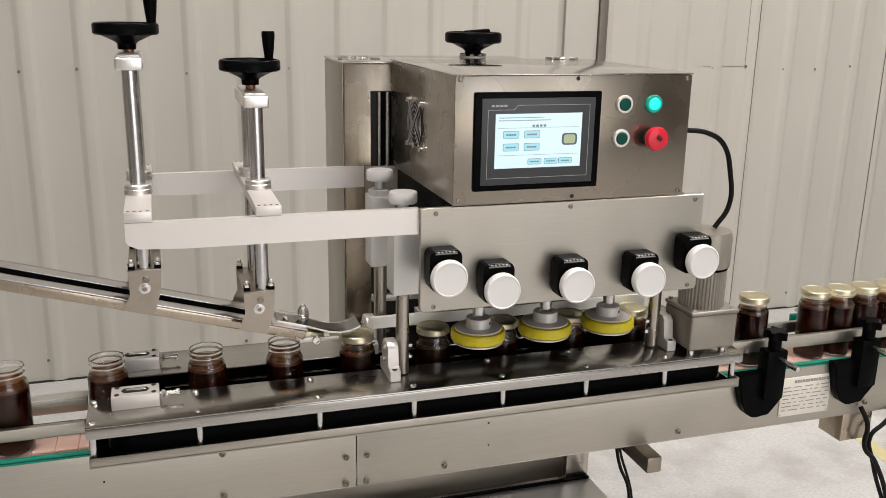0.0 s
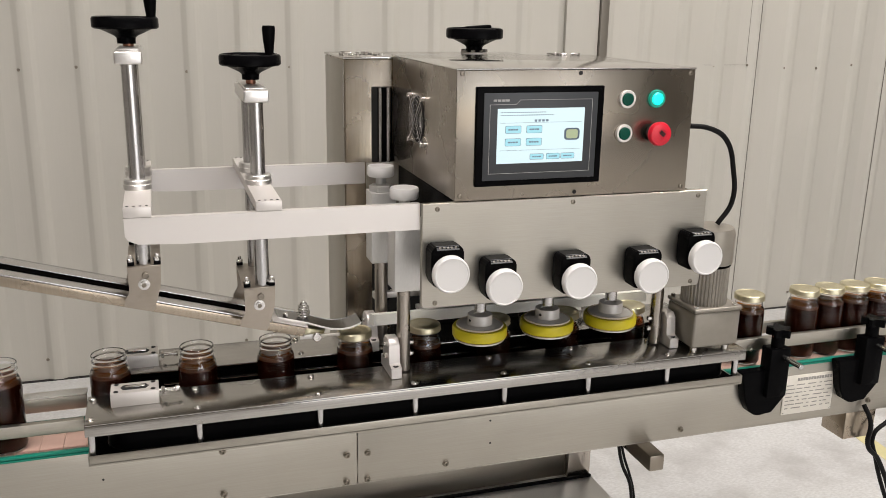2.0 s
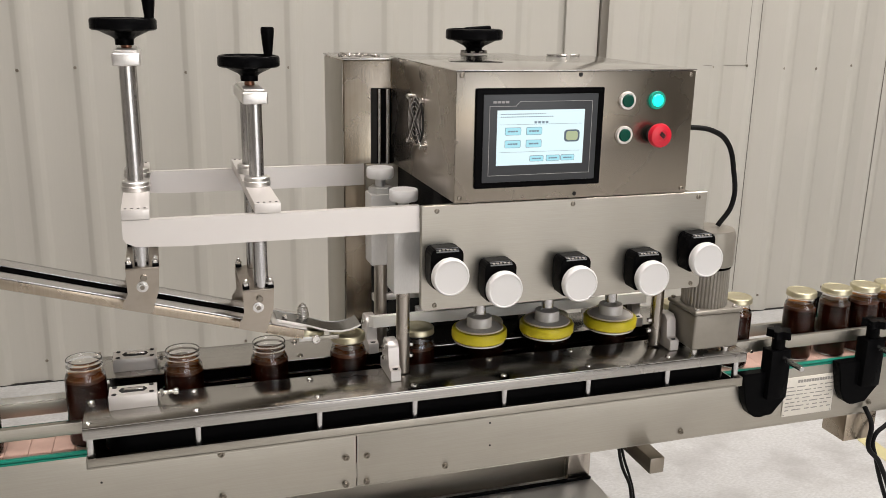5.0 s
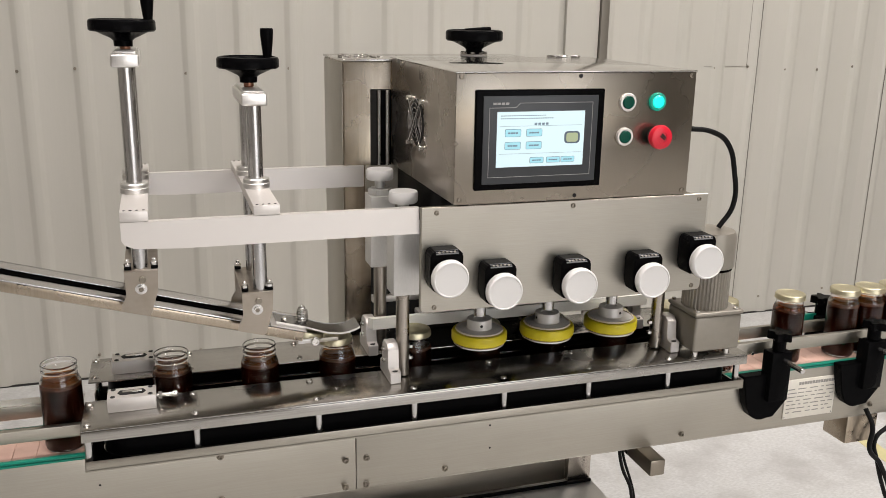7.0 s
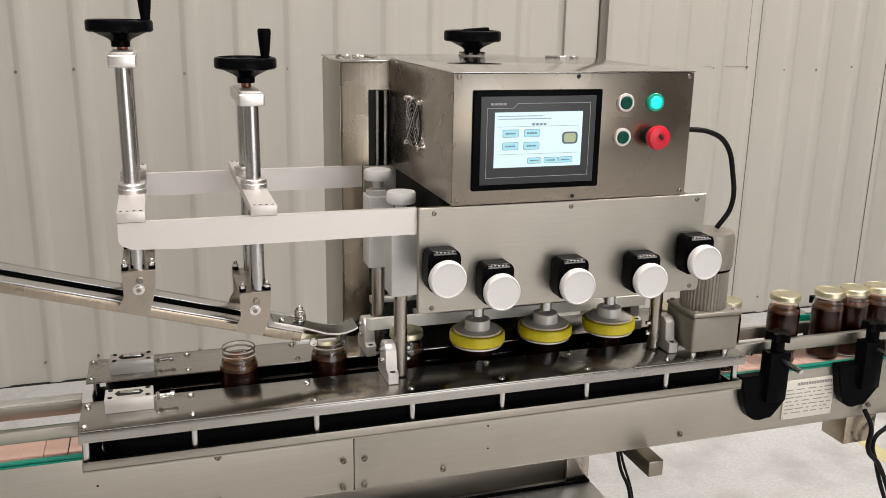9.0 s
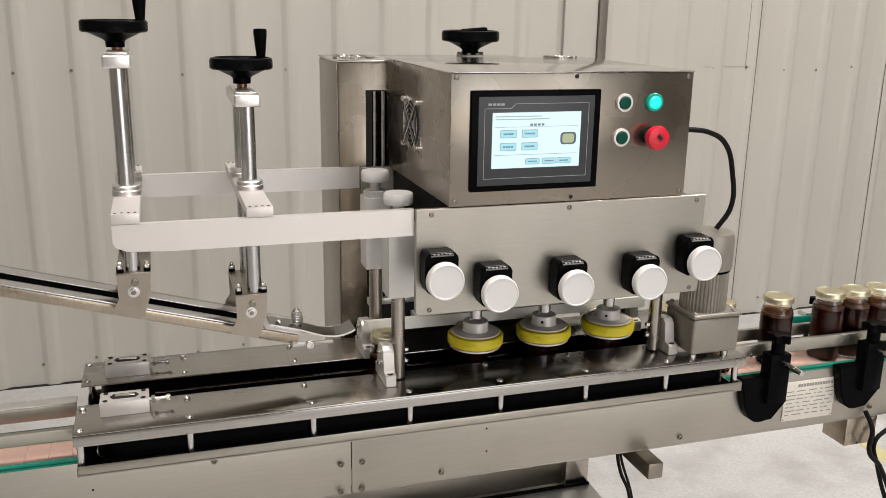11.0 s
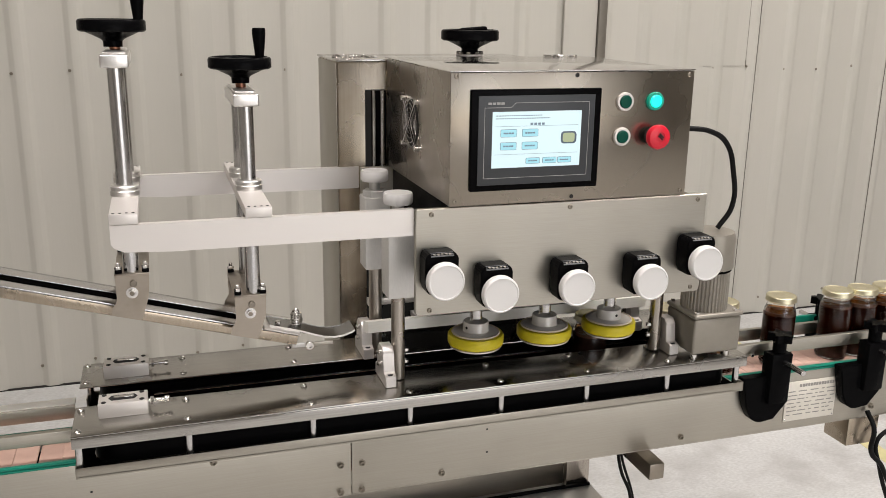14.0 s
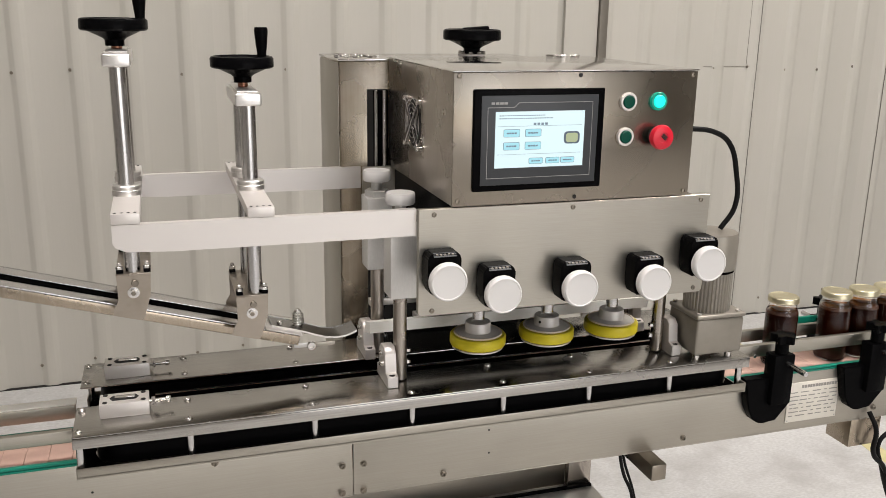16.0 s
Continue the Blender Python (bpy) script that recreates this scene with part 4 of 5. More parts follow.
# base cabinet under the machine
box_part("base_cabinet", head, STEEL, -0.40, 0.446, 0.02, 0.36, FLOOR + 0.08, 0.397, 0.004)
box_part("cabinet_top", head, ALU_D, -0.402, 0.448, 0.018, 0.362, 0.3973, 0.40, 0.001, "bright stainless cabinet top")
box_part("base_post", head, STEEL_V, 0.389, 0.446, 0.303, 0.36, 0.401, 0.60, 0.003)
box_part("base_panel", head, STEEL, -0.342, 0.388, 0.318, 0.322, 0.401, 0.60, 0.001)
# black strip draws the dark line along the cabinet top
box_part("base_seal", head, BLACK, -0.342, 0.445, 0.294, 0.302, 0.4003, 0.406, 0.001, "thin black strip along the foot of the base panel")
box_part("base_post", head, STEEL_V, -0.40, -0.343, 0.303, 0.36, 0.401, 0.60, 0.003)
for x in (-0.34, 0.34):
    box_part("cabinet_foot", head, BLACK, x, x + 0.06, 0.08, 0.14, FLOOR, FLOOR + 0.08, 0.004)
box_part("column_foot", head, STEEL_V, -0.097, 0.33, 0.42, 0.62, FLOOR, 0.298, 0.003)


# ---------------- hand wheels ----------------
def hand_wheel(x, y, z, parent, ang, handle=True, size=1.0):
    """Black dished hand wheel; z is the lower end of its hub."""
    bm = bm_new()
    add_lathe(bm, [(r * size, h * size) for r, h in [(0.006, 0), (0.0145, 0), (0.015, 0.009), (0.019, 0.0125), (0.042, 0.0235), (0.049, 0.0235), (0.052, 0.026), (0.052, 0.039), (0.050, 0.042), (0.046, 0.043), (0.042, 0.040), (0.040, 0.034), (0.018, 0.024), (0.010, 0.027), (0, 0.028)]], (x, y, z), 'z', 40)
    w = part("hand_wheel", bm, BLACK, parent, "black plastic dished hand wheel")
    if handle:
        hx, hy = x + 0.042 * math.cos(radians(ang)), y + 0.042 * math.sin(radians(ang))
        bm = bm_new()
        add_lathe(bm, [(0.0, 0.038), (0.0075, 0.038), (0.0078, 0.046), (0.0095, 0.060), (0.0114, 0.080), (0.0114, 0.086), (0.0102, 0.089), (0, 0.0895)], (hx, hy, z), 'z', 20)
        part("crank_grip", bm, BLACK, w)
    return w


LWX, LWY = 0.216, 0.53          # lift wheel on the column
hand_wheel(LWX, LWY, 1.3495, head, 100, False, 1.2)
bm = bm_new()
rod(bm, (LWX, LWY, 1.3452), 0.030, 0.0042, 'z', 0.001, 28)
part("wheel_flange", bm, ALU, head)
for a in (20, 65, 110, 155, 200, 245, 290, 335):
    bm = bm_new()
    rod(bm, (LWX + 0.025 * math.cos(radians(a)), LWY + 0.025 * math.sin(radians(a)), 1.3494), 0.0045, 0.006, 'z', 0.001, 8)
    part("flange_bolt", bm, SCREW, head)
bm = bm_new()
add_box(bm, -0.036, 0.036, -0.008, 0.008, 0, 0.010, 0.004, 3, m=Matrix.Translation((LWX + 0.008, LWY, 1.396)) @ pose(0, 0, 0, 0, -3, 25))
part("folded_grip", bm, BLACK, head)

# ---------------- cap chute on its carrying frame ----------------
frame_y0, frame_y1 = 0.010, 0.4175
chute = root("cap_chute", -0.4, YC, 1.09, "aluminium frame carrying a sloping stainless cap chute", "cap chute")
for y in (frame_y0, frame_y1):
    bm = bm_new()
    xe = PX0 - 0.0005
    out = [(-0.515, 1.1325), (-0.515, 1.105), (-0.511, 1.098), (-0.497, 1.0915), (-0.43, 1.0885), (xe, 1.0885), (xe, 1.1325)]
    add_prism(bm, out, y, y + 0.012)
    bmesh.ops.bevel(bm, geom=[e for e in bm.edges if e.calc_face_angle(0) > 0.9], offset=0.001, segments=2, affect='EDGES')
    part("side_bar", bm, ALU, chute, "pale satin aluminium side bar")
TOPS = {}
ARMS = ((-0.495, 1.349, 1.0175, 1.3775), (-0.301, 1.287, 0.9615, 1.3185))
for x, ztop, zlow, zhub in ARMS:
    bm = bm_new()
    add_box(bm, x - 0.0202, x + 0.0202, frame_y0 - 0.001, frame_y1 + 0.013, 1.133, 1.149, 0.0012)
    arm = part("cross_arm", bm, ALU, chute)
    bm = bm_new()
    for k in range(4):
        for y in (frame_y0 + 0.006, frame_y1 + 0.006):
            rod(bm, (x - 0.014 + k * 0.0093, y, 1.1491), 0.0022, 0.0006, 'z', 0.0001, 8)
    part("pin_holes", bm, SEAM, arm)
    for y in (0.155, 0.278):
        bm = bm_new()
        rod(bm, (x, y, zlow), 0.0125, ztop - zlow, 'z', 0.001, 28)
        part("guide_post", bm, CHROME, chute, "round chromed guide post")
        bm = bm_new()
        add_lathe(bm, [(0.0128, 0), (0.0225, 0), (0.0225, 0.008), (0.0215, 0.009), (0.0215, 0.015), (0.020, 0.0165), (0.0128, 0.0165)], (x, y, 1.149), 'z', 32)
        part("post_collar", bm, ALU_B, chute)
    bm = bm_new()
    y0, y1 = 0.134, 0.299
    add_box(bm, x - 0.021, x + 0.021, y0, y1, ztop, ztop + 0.020, 0.003, 3)
    add_box(bm, x - 0.017, x + 0.017, y0 + 0.01, y1 - 0.01, ztop + 0.020, ztop + 0.024, 0.002)
    part("top_block", bm, ALU_B, chute)
    bm = bm_new()
    rod(bm, (x, YC, 0.99), 0.006, zhub - 0.99, 'z', 0.001, 16)
    part("lead_screw", bm, CHROME, chute)
    bm = bm_new()
    rod(bm, (x, YC, ztop + 0.024), 0.0085, zhub - ztop - 0.024 + 0.002, 'z', 0.001, 16)
    part("bush", bm, COPPER, chute, "brown bronze bush")
hand_wheel(-0.4975, YC, 1.3775, chute, 15)
hand_wheel(-0.301, YC, 1.3185, chute, 32)

# the channel slopes down along x
SL = 15.53
LEN = 1.04
CZ = 0.8693
cm = Matrix.Translation((-0.196, 0, CZ)) @ pose(0, 0, 0, 0, SL, 0)   # local x runs down the slope, 0 at the lower end


def sloped(name, x0, x1, y0, y1, z0, z1, mat, label="", bevel=0.001):
    bm = bm_new()
    add_box(bm, x0, x1, y0, y1, z0, z1, bevel, 2, m=cm)
    return part(name, bm, mat, chute, label)


sloped("channel_side", -LEN, -0.028, 0.170, 0.176, -0.0192, -0.0025, COLUMN_STEEL, "stainless channel side")
sloped("channel_side", -LEN, -0.028, 0.267, 0.273, -0.0192, -0.0025, COLUMN_STEEL)
sloped("channel_floor", -LEN, -0.03, 0.1765, 0.2665, -0.0222, -0.0197, STEEL)
sloped("cover_strip", -LEN, -0.092, 0.170, 0.1990, -0.002, 0.001, CHROME, "polished cover strip")
sloped("cover_strip", -LEN, -0.092, 0.2335, 0.273, -0.002, 0.001, CHROME, "polished cover strip")
# black strip stands in for the unlit channel seen through the slot
sloped("slot_insert", -LEN, -0.092, 0.1995, 0.233, -0.0035, -0.001, SLOT_BLACK, "black strip drawn for the dark inside of the slot")
sloped("end_cover", -0.090, -0.024, 0.172, 0.262, -0.002, 0.0005, ALU, "bright end cover of the chute")
for x, z in ((-0.494, 1.019), (-0.307, 0.9665)):
    for y in (0.2915, 0.138):
        bm = bm_new()
        out = [(x - 0.027, z), (x + 0.026, z), (x + 0.024, z - 0.035), (x + 0.012, z - 0.0735), (x + 0.008, z - 0.078), (x - 0.036, z - 0.066), (x - 0.034, z - 0.055), (x - 0.026, z - 0.042)]
        add_prism(bm, out, y, y + 0.003)
        br = part("chute_clamp", bm, CLAMP_STEEL, chute, "bent stainless clamp plate")
    bm = bm_new()
    add_box(bm, x - 0.0275, x + 0.0265, 0.138, 0.2945, z, z + 0.003, 0.0008)
    part("clamp_top", bm, CLAMP_STEEL, br)
    bm = bm_new()
    add_lathe(bm, [(0.0095, 0), (0.0095, 0.0018), (0.0058, 0.0020), (0.0058, 0.006), (0.003, 0.006), (0.003, 0.003), (0, 0.003)], (x - 0.002, 0.138, z - 0.029), '-y', 20)
    part("washer", bm, SCREW, br)
    bm = bm_new()
    rod(bm, (x - 0.002, 0.1358, z - 0.029), 0.0042, 0.005, '-y', 0.0008, 6)
    rod(bm, (x + 0.001, 0.138, z - 0.0135), 0.0058, 0.004, '-y', 0.001, 14)
    part("clamp_screw", bm, PANEL_SCREW, br)
    for dx in (-0.021, 0.021):
        for y in (0.146, 0.286):
            bm = bm_new()
            rod(bm, (x + dx, y, z + 0.0085), 0.006, 0.006, 'z', 0.001, 6)
            rod(bm, (x + dx, y, z + 0.0145), 0.0035, 0.006, 'z', 0.001, 10)
            part("clamp_bolt", bm, SCREW, br)
            bm = bm_new()
            add_box(bm, x + dx - 0.0055, x + dx + 0.0055, y - 0.0055, y + 0.0055, z + 0.0031, z + 0.0084, 0.0006)
            part("lock_nut", bm, BLACK, br)
# spring plate that presses caps on, with curled tip
bm = bm_new()
prof = [(-0.272, 0.8920), (-0.235, 0.8815), (-0.215, 0.8755), (-0.195, 0.8680), (-0.175, 0.8612), (-0.155, 0.8585), (-0.138, 0.8600), (-0.124, 0.8645), (-0.117, 0.8680)]
lo = []
for k, (px_, pz_) in enumerate(prof):
    lo.append([bm.verts.new((px_, y, pz_ + dz)) for y, dz in ((0.190, 0), (0.240, 0), (0.240, 0.002), (0.190, 0.002))])
for a, b in zip(lo, lo[1:]):
    for k in range(4):
        bm.faces.new((a[k], a[(k + 1) % 4], b[(k + 1) % 4], b[k]))
bm.faces.new(lo[0])
bm.faces.new(lo[-1][::-1])
part("spring_plate", bm, SPRING_STEEL, chute, "curled grey spring steel pressing plate")
# brighter strips along both edges of the grey plate
bm = bm_new()
for ya, yb in ((0.1885, 0.1897), (0.2403, 0.2415)):
    lo = [[bm.verts.new((px_, y, pz_ + dz)) for y, dz in ((ya, -0.0008), (yb, -0.0008), (yb, 0.0026), (ya, 0.0026))] for px_, pz_ in prof]
    for a, b in zip(lo, lo[1:]):
        for k in range(4):
            bm.faces.new((a[k], a[(k + 1) % 4], b[(k + 1) % 4], b[k]))
    bm.faces.new(lo[0])
    bm.faces.new(lo[-1][::-1])
part("plate_rim", bm, SCREW, chute, "bright strips along both edges of the pressing plate")
bm = bm_new()
rod(bm, (-0.221, YC, 0.874), 0.0035, 0.038, 'z', 0.0005, 10)
rod(bm, (-0.221, YC, 0.904), 0.0065, 0.005, 'z', 0.001, 6)
part("spring_bolt", bm, SCREW, chute)
pts = []
for k in range(60):
    a = 2 * math.pi * k / 12
    pts.append((-0.221 + 0.0095 * math.cos(a), YC + 0.0095 * math.sin(a), 0.880 + 0.024 * k / 59))
tube_curve("pressure_spring", pts, 0.0013, SCREW, "small coil spring", "", chute)
bm = bm_new()
rod(bm, (-0.256, 0.200, 0.889), 0.005, 0.008, 'z', 0.001, 8)
part("plate_bolt", bm, SCREW, chute)
bm = bm_new()
rod(bm, (-0.21, 0.236, 0.878), 0.004, 0.008, 'z', 0.001, 8)
part("plate_bolt", bm, SCREW, chute)
bm = bm_new()
add_lathe(bm, [(0, 0), (0.0078, 0), (0.0078, 0.005), (0.0068, 0.006), (0.0042, 0.006), (0.0038, 0.003), (0, 0.003)], (-0.2047, 0.170, 0.8563), '-y', 20)
part("side_roller", bm, SCREW, chute, "small bright roller")
box_part("roller_arm", chute, ALU_D, -0.235, -0.198, 0.1705, 0.1745, 0.853, 0.861, 0.001)
for y in (0.180, 0.248):
    bm = bm_new()
    add_box(bm, -0.205, -0.160, y, y + 0.004, 0.849, 0.8565, 0.001)
    part("cap_finger", bm, STEEL, chute)

# ---------------- drive motor ----------------
motor = root("drive_motor", 0.577, 0.118, PT, "grey geared drive motor standing on the cover plate", "motor")
bm = bm_new()
add_box(bm, 0.527, 0.633, 0.068, 0.168, 0.795, 0.868, 0.005, 3)
part("gearbox", bm, MOTOR_GREY, motor)
bm = bm_new()
add_box(bm, 0.525, 0.636, 0.066, 0.170, 0.868, 0.877, 0.004, 3)
part("gearbox_lid", bm, MOTOR_GREY, motor)
for x in (0.534, 0.62):
    for y in (0.075, 0.161):
        bm = bm_new()
        rod(bm, (x, y, 0.877), 0.005, 0.005, 'z', 0.001, 6)
        part("lid_bolt", bm, SCREW, motor)
for x in (0.537, 0.610):
    for y in (0.078, 0.150):
        bm = bm_new()
        rod(bm, (x, y, PT), 0.007, 0.012, 'z', 0.001, 12)
        part("stand_off", bm, SCREW, motor)
pts = []
N = 40
for k in range(N * 4):
    a = 2 * math.pi * k / (N * 4)
    r = 0.0455 if (k // 2) % 2 else 0.0435
    pts.append((0.577 + r * math.cos(a), 0.118 + r * math.sin(a)))
bm = bm_new()
add_prism(bm, pts, 0.877, 0.955, 'z')
part("finned_body", bm, MOTOR_GREY, motor, "ribbed grey motor body", 20)
bm = bm_new()
add_lathe(bm, [(0.0, 0.961), (0.049, 0.961), (0.050, 0.963), (0.050, 1.022), (0.046, 1.032), (0, 1.033)], (0.577, 0.118, 0), 'z', 32)
part("fan_cover", bm, MOTOR_GREY, motor)
bm = bm_new()
rod(bm, (0.577, 0.118, 0.955), 0.047, 0.006, 'z', 0.001, 32)
part("gasket", bm, BLACK, motor)

# ---------------- cables ----------------
tube_curve("power_cable", [(BX1, 0.09, 1.236), (0.50, 0.10, 1.235), (0.546, 0.10, 1.228), (0.585, 0.105, 1.205), (0.61, 0.11, 1.15), (0.615, 0.11, 1.08), (0.59, 0.115, 1.036)], 0.005, CABLE, "black cable from the housing down to the motor", "cable")
tube_curve("floor_cable", [(0.452, 0.2, 0.56), (0.456, 0.2, 0.53), (0.468, 0.2, 0.48), (0.493, 0.2, 0.422), (0.50, 0.2, 0.3), (0.51, 0.2, 0.1), (0.56, 0.12, FLOOR + 0.006)], 0.0038, CABLE, "black cable hanging under the conveyor", "cable")
tube_curve("floor_cable", [(0.462, 0.21, 0.56), (0.475, 0.21, 0.50), (0.50, 0.21, 0.43), (0.508, 0.21, 0.40), (0.52, 0.2, 0.25), (0.55, 0.2, 0.05), (0.64, 0.2, FLOOR + 0.006)], 0.003, CABLE, "thin black cable hanging under the conveyor", "cable")
tube_curve("leg_cable", [(1.053, 0.14, 0.575), (1.06, 0.12, 0.54), (1.062, 0.12, 0.481), (1.099, 0.12, 0.439), (1.16, 0.12, 0.3), (1.2, 0.15, FLOOR + 0.007)], 0.0056, CABLE, "thick black cable beside a conveyor leg", "cable")
tube_curve("leg_cable", [(1.16, 0.14, 0.56), (1.12, 0.13, 0.53), (1.085, 0.13, 0.50), (1.10, 0.13, 0.44), (1.2, 0.13, 0.2), (1.25, 0.15, FLOOR + 0.007)], 0.005, CABLE, "black cable beside a conveyor leg", "cable")

# ---------------- jars and caps ----------------
JAR_R, JAR_H, CAP_H = 0.0355, 0.158, 0.0130
bm = bm_new()
outer = [(0.0, 0.0015), (0.028, 0.0), (0.0335, 0.003), (JAR_R, 0.009), (JAR_R, 0.118), (0.0350, 0.124), (0.0332, 0.1295), (0.0312, 0.1330), (0.0303, 0.1360), (0.0301, 0.1410), (0.0303, 0.1440), (0.0314, 0.1455), (0.0314, 0.1465), (0.0303, 0.1480), (0.0302, 0.1525), (0.0311, 0.1545), (0.0311, 0.1570), (0.0303, JAR_H), (0.0293, JAR_H)]
inner = [(0.0288, 0.150), (0.0288, 0.134), (0.0308, 0.129), (0.0333, 0.122), (0.0342, 0.117), (0.0342, 0.010), (0.032, 0.006), (0.0, 0.005)]
add_lathe(bm, outer + inner, seg=40)
for v in bm.verts:
    v.co.x, v.co.y = v.co.x * 0.972, v.co.y * 0.972
GLASS_ME = finish(bm, "glass", 60)
GLASS_ME.materials.append(GLASS)


def inside(z):
    """Radius of the glass's inner wall at height z."""
    pts = [(0.005, 0.0310), (0.006, 0.0320), (0.010, 0.0342), (0.117, 0.0342), (0.122, 0.0333), (0.129, 0.0308), (0.134, 0.0288)]
    for (a, p), (b, q) in zip(pts, pts[1:]):
        if z <= b:
            return p + (q - p) * (z - a) / (b - a)
    return pts[-1][1]


def syrup_mesh(level):
    low = level - 0.0065
    bm = bm_new()
    zs = [0.006, 0.0098, 0.06, low, 0.117, 0.1205, level - 0.001]
    add_lathe(bm, [(0.0, 0.0047)] + [(inside(z) + 0.0002, z) for z in sorted(zs)] + [(0.0, level - 0.0012)], seg=36)
    for v in bm.verts:
        v.co.x, v.co.y = v.co.x * 0.972, v.co.y * 0.972
    me = finish(bm, "syrup", 60)
    me.materials.append(HONEY)
    # thin frothy layer at the top, with an uneven lower edge
    bm = bm_new()
    rings = add_lathe(bm, [(inside(low) + 0.0001, low), (inside(low + 0.0012) + 0.0005, low + 0.0012), (inside(0.1205) + 0.0005, level - 0.003), (inside(level) + 0.0004, level), (0.022, level + 0.0003), (0, level)], seg=36)
    for ring in rings[:2]:
        for v in ring:
            a = math.atan2(v.co.y, v.co.x)
            v.co.z += 0.0008 * math.sin(2 * a + level * 4000) + 0.0005 * math.sin(5 * a + level * 900)
    for v in bm.verts:
        v.co.x, v.co.y = v.co.x * 0.972, v.co.y * 0.972
    top = finish(bm, "surface", 60)
    top.materials.append(FOAM)
    # clear amber film that the syrup left on the shoulder
    bm = bm_new()
    rows = [(inside(z) - d, z) for d, z in ((0.0004, level + 0.0006), (0.0004, 0.129), (0.0004, 0.1335), (0.0012, 0.1335), (0.0012, 0.129), (0.0012, level + 0.0006), (0.0004, level + 0.0006))]
    rings = add_lathe(bm, rows, seg=36)
    for ring in rings[2:4]:
        for v in ring:
            a = math.atan2(v.co.y, v.co.x)
            v.co.z += 0.0012 * math.sin(3 * a + level * 3000) + 0.0008 * math.sin(7 * a)
    for v in bm.verts:
        v.co.x, v.co.y = v.co.x * 0.972, v.co.y * 0.972
    film_me = finish(bm, "film", 60)
    film_me.materials.append(FILM)
    return me, top, film_me


SYRUPS = [syrup_mesh(h) for h in (0.1235, 0.1255, 0.128)]
bm = bm_new()
add_lathe(bm, [(0.0318, 0.0), (0.0328, 0.0004), (0.0333, 0.0014), (0.0328, 0.0024), (0.0325, 0.003), (0.0327, 0.0095), (0.0318, 0.0118), (0.0306, CAP_H - 0.0002), (0.0296, CAP_H), (0.0284, CAP_H - 0.0003), (0.0268, CAP_H - 0.0016), (0.0, CAP_H - 0.0013)], seg=44)
add_lathe(bm, [(0.0318, 0.0), (0.0314, 0.004), (0.0314, 0.0100), (0.029, 0.0115), (0, 0.0116)], seg=44)
CAP_ME = finish(bm, "lid", 50)
CAP_ME.materials.append(GOLD)


def make_jar(k):
    j = root("jar", 0, YC, BELT, "clear glass jar of dark brown syrup riding on the conveyor", "jar", "jars on the line")
    g = new("glass", GLASS_ME)
    g.parent = j
    g["label"] = "clear glass jar body with a threaded neck"
    me, top, film_me = SYRUPS[k % 3]
    for nm, m in (("syrup", me), ("syrup_surface", top), ("syrup_film", film_me)):
        o = new(nm, m)
        o.parent = j
    if k == 11:
        # one jar shows orange pieces under its lid
        bm = bm_new()
        rnd_ = random.Random(8)
        for n in range(46):
            a, r = rnd_.uniform(0, 6.283), 0.0305 * math.sqrt(rnd_.uniform(0.35, 1))
            add_box(bm, -0.004, 0.004, -0.002, 0.002, -0.002, 0.002, 0.0008, 1, m=Matrix.Translation((r * math.cos(a), r * math.sin(a), rnd_.uniform(0.122, 0.1285))) @ pose(0, 0, 0, rnd_.uniform(0, 90), rnd_.uniform(0, 90), rnd_.uniform(0, 180)))
        me = finish(bm, "fruit_pieces")
        me.materials.append(ORANGE_TOP)
        o = new("fruit_pieces", me)
        o.parent = j
        o["label"] = "orange pieces floating at the top"
        tagged(j, "clear glass jar with orange pieces over dark brown syrup")
    return j


def make_cap():
    return tagged(new("gold_screw_cap", CAP_ME), "round gold metal screw cap for a jar", "screw cap", "screw caps")


# where each jar is along the track: (seconds, metres), straight between
V0, V1 = 0.162, 0.1425


def feed(tp):
    """Times of a jar that passes x = -0.45 at tp: free run, then between the belts."""
    return [(tp - 0.31 - 20, -0.50 - 20 * V0), (tp - 0.31, -0.50), (tp, -0.45)]


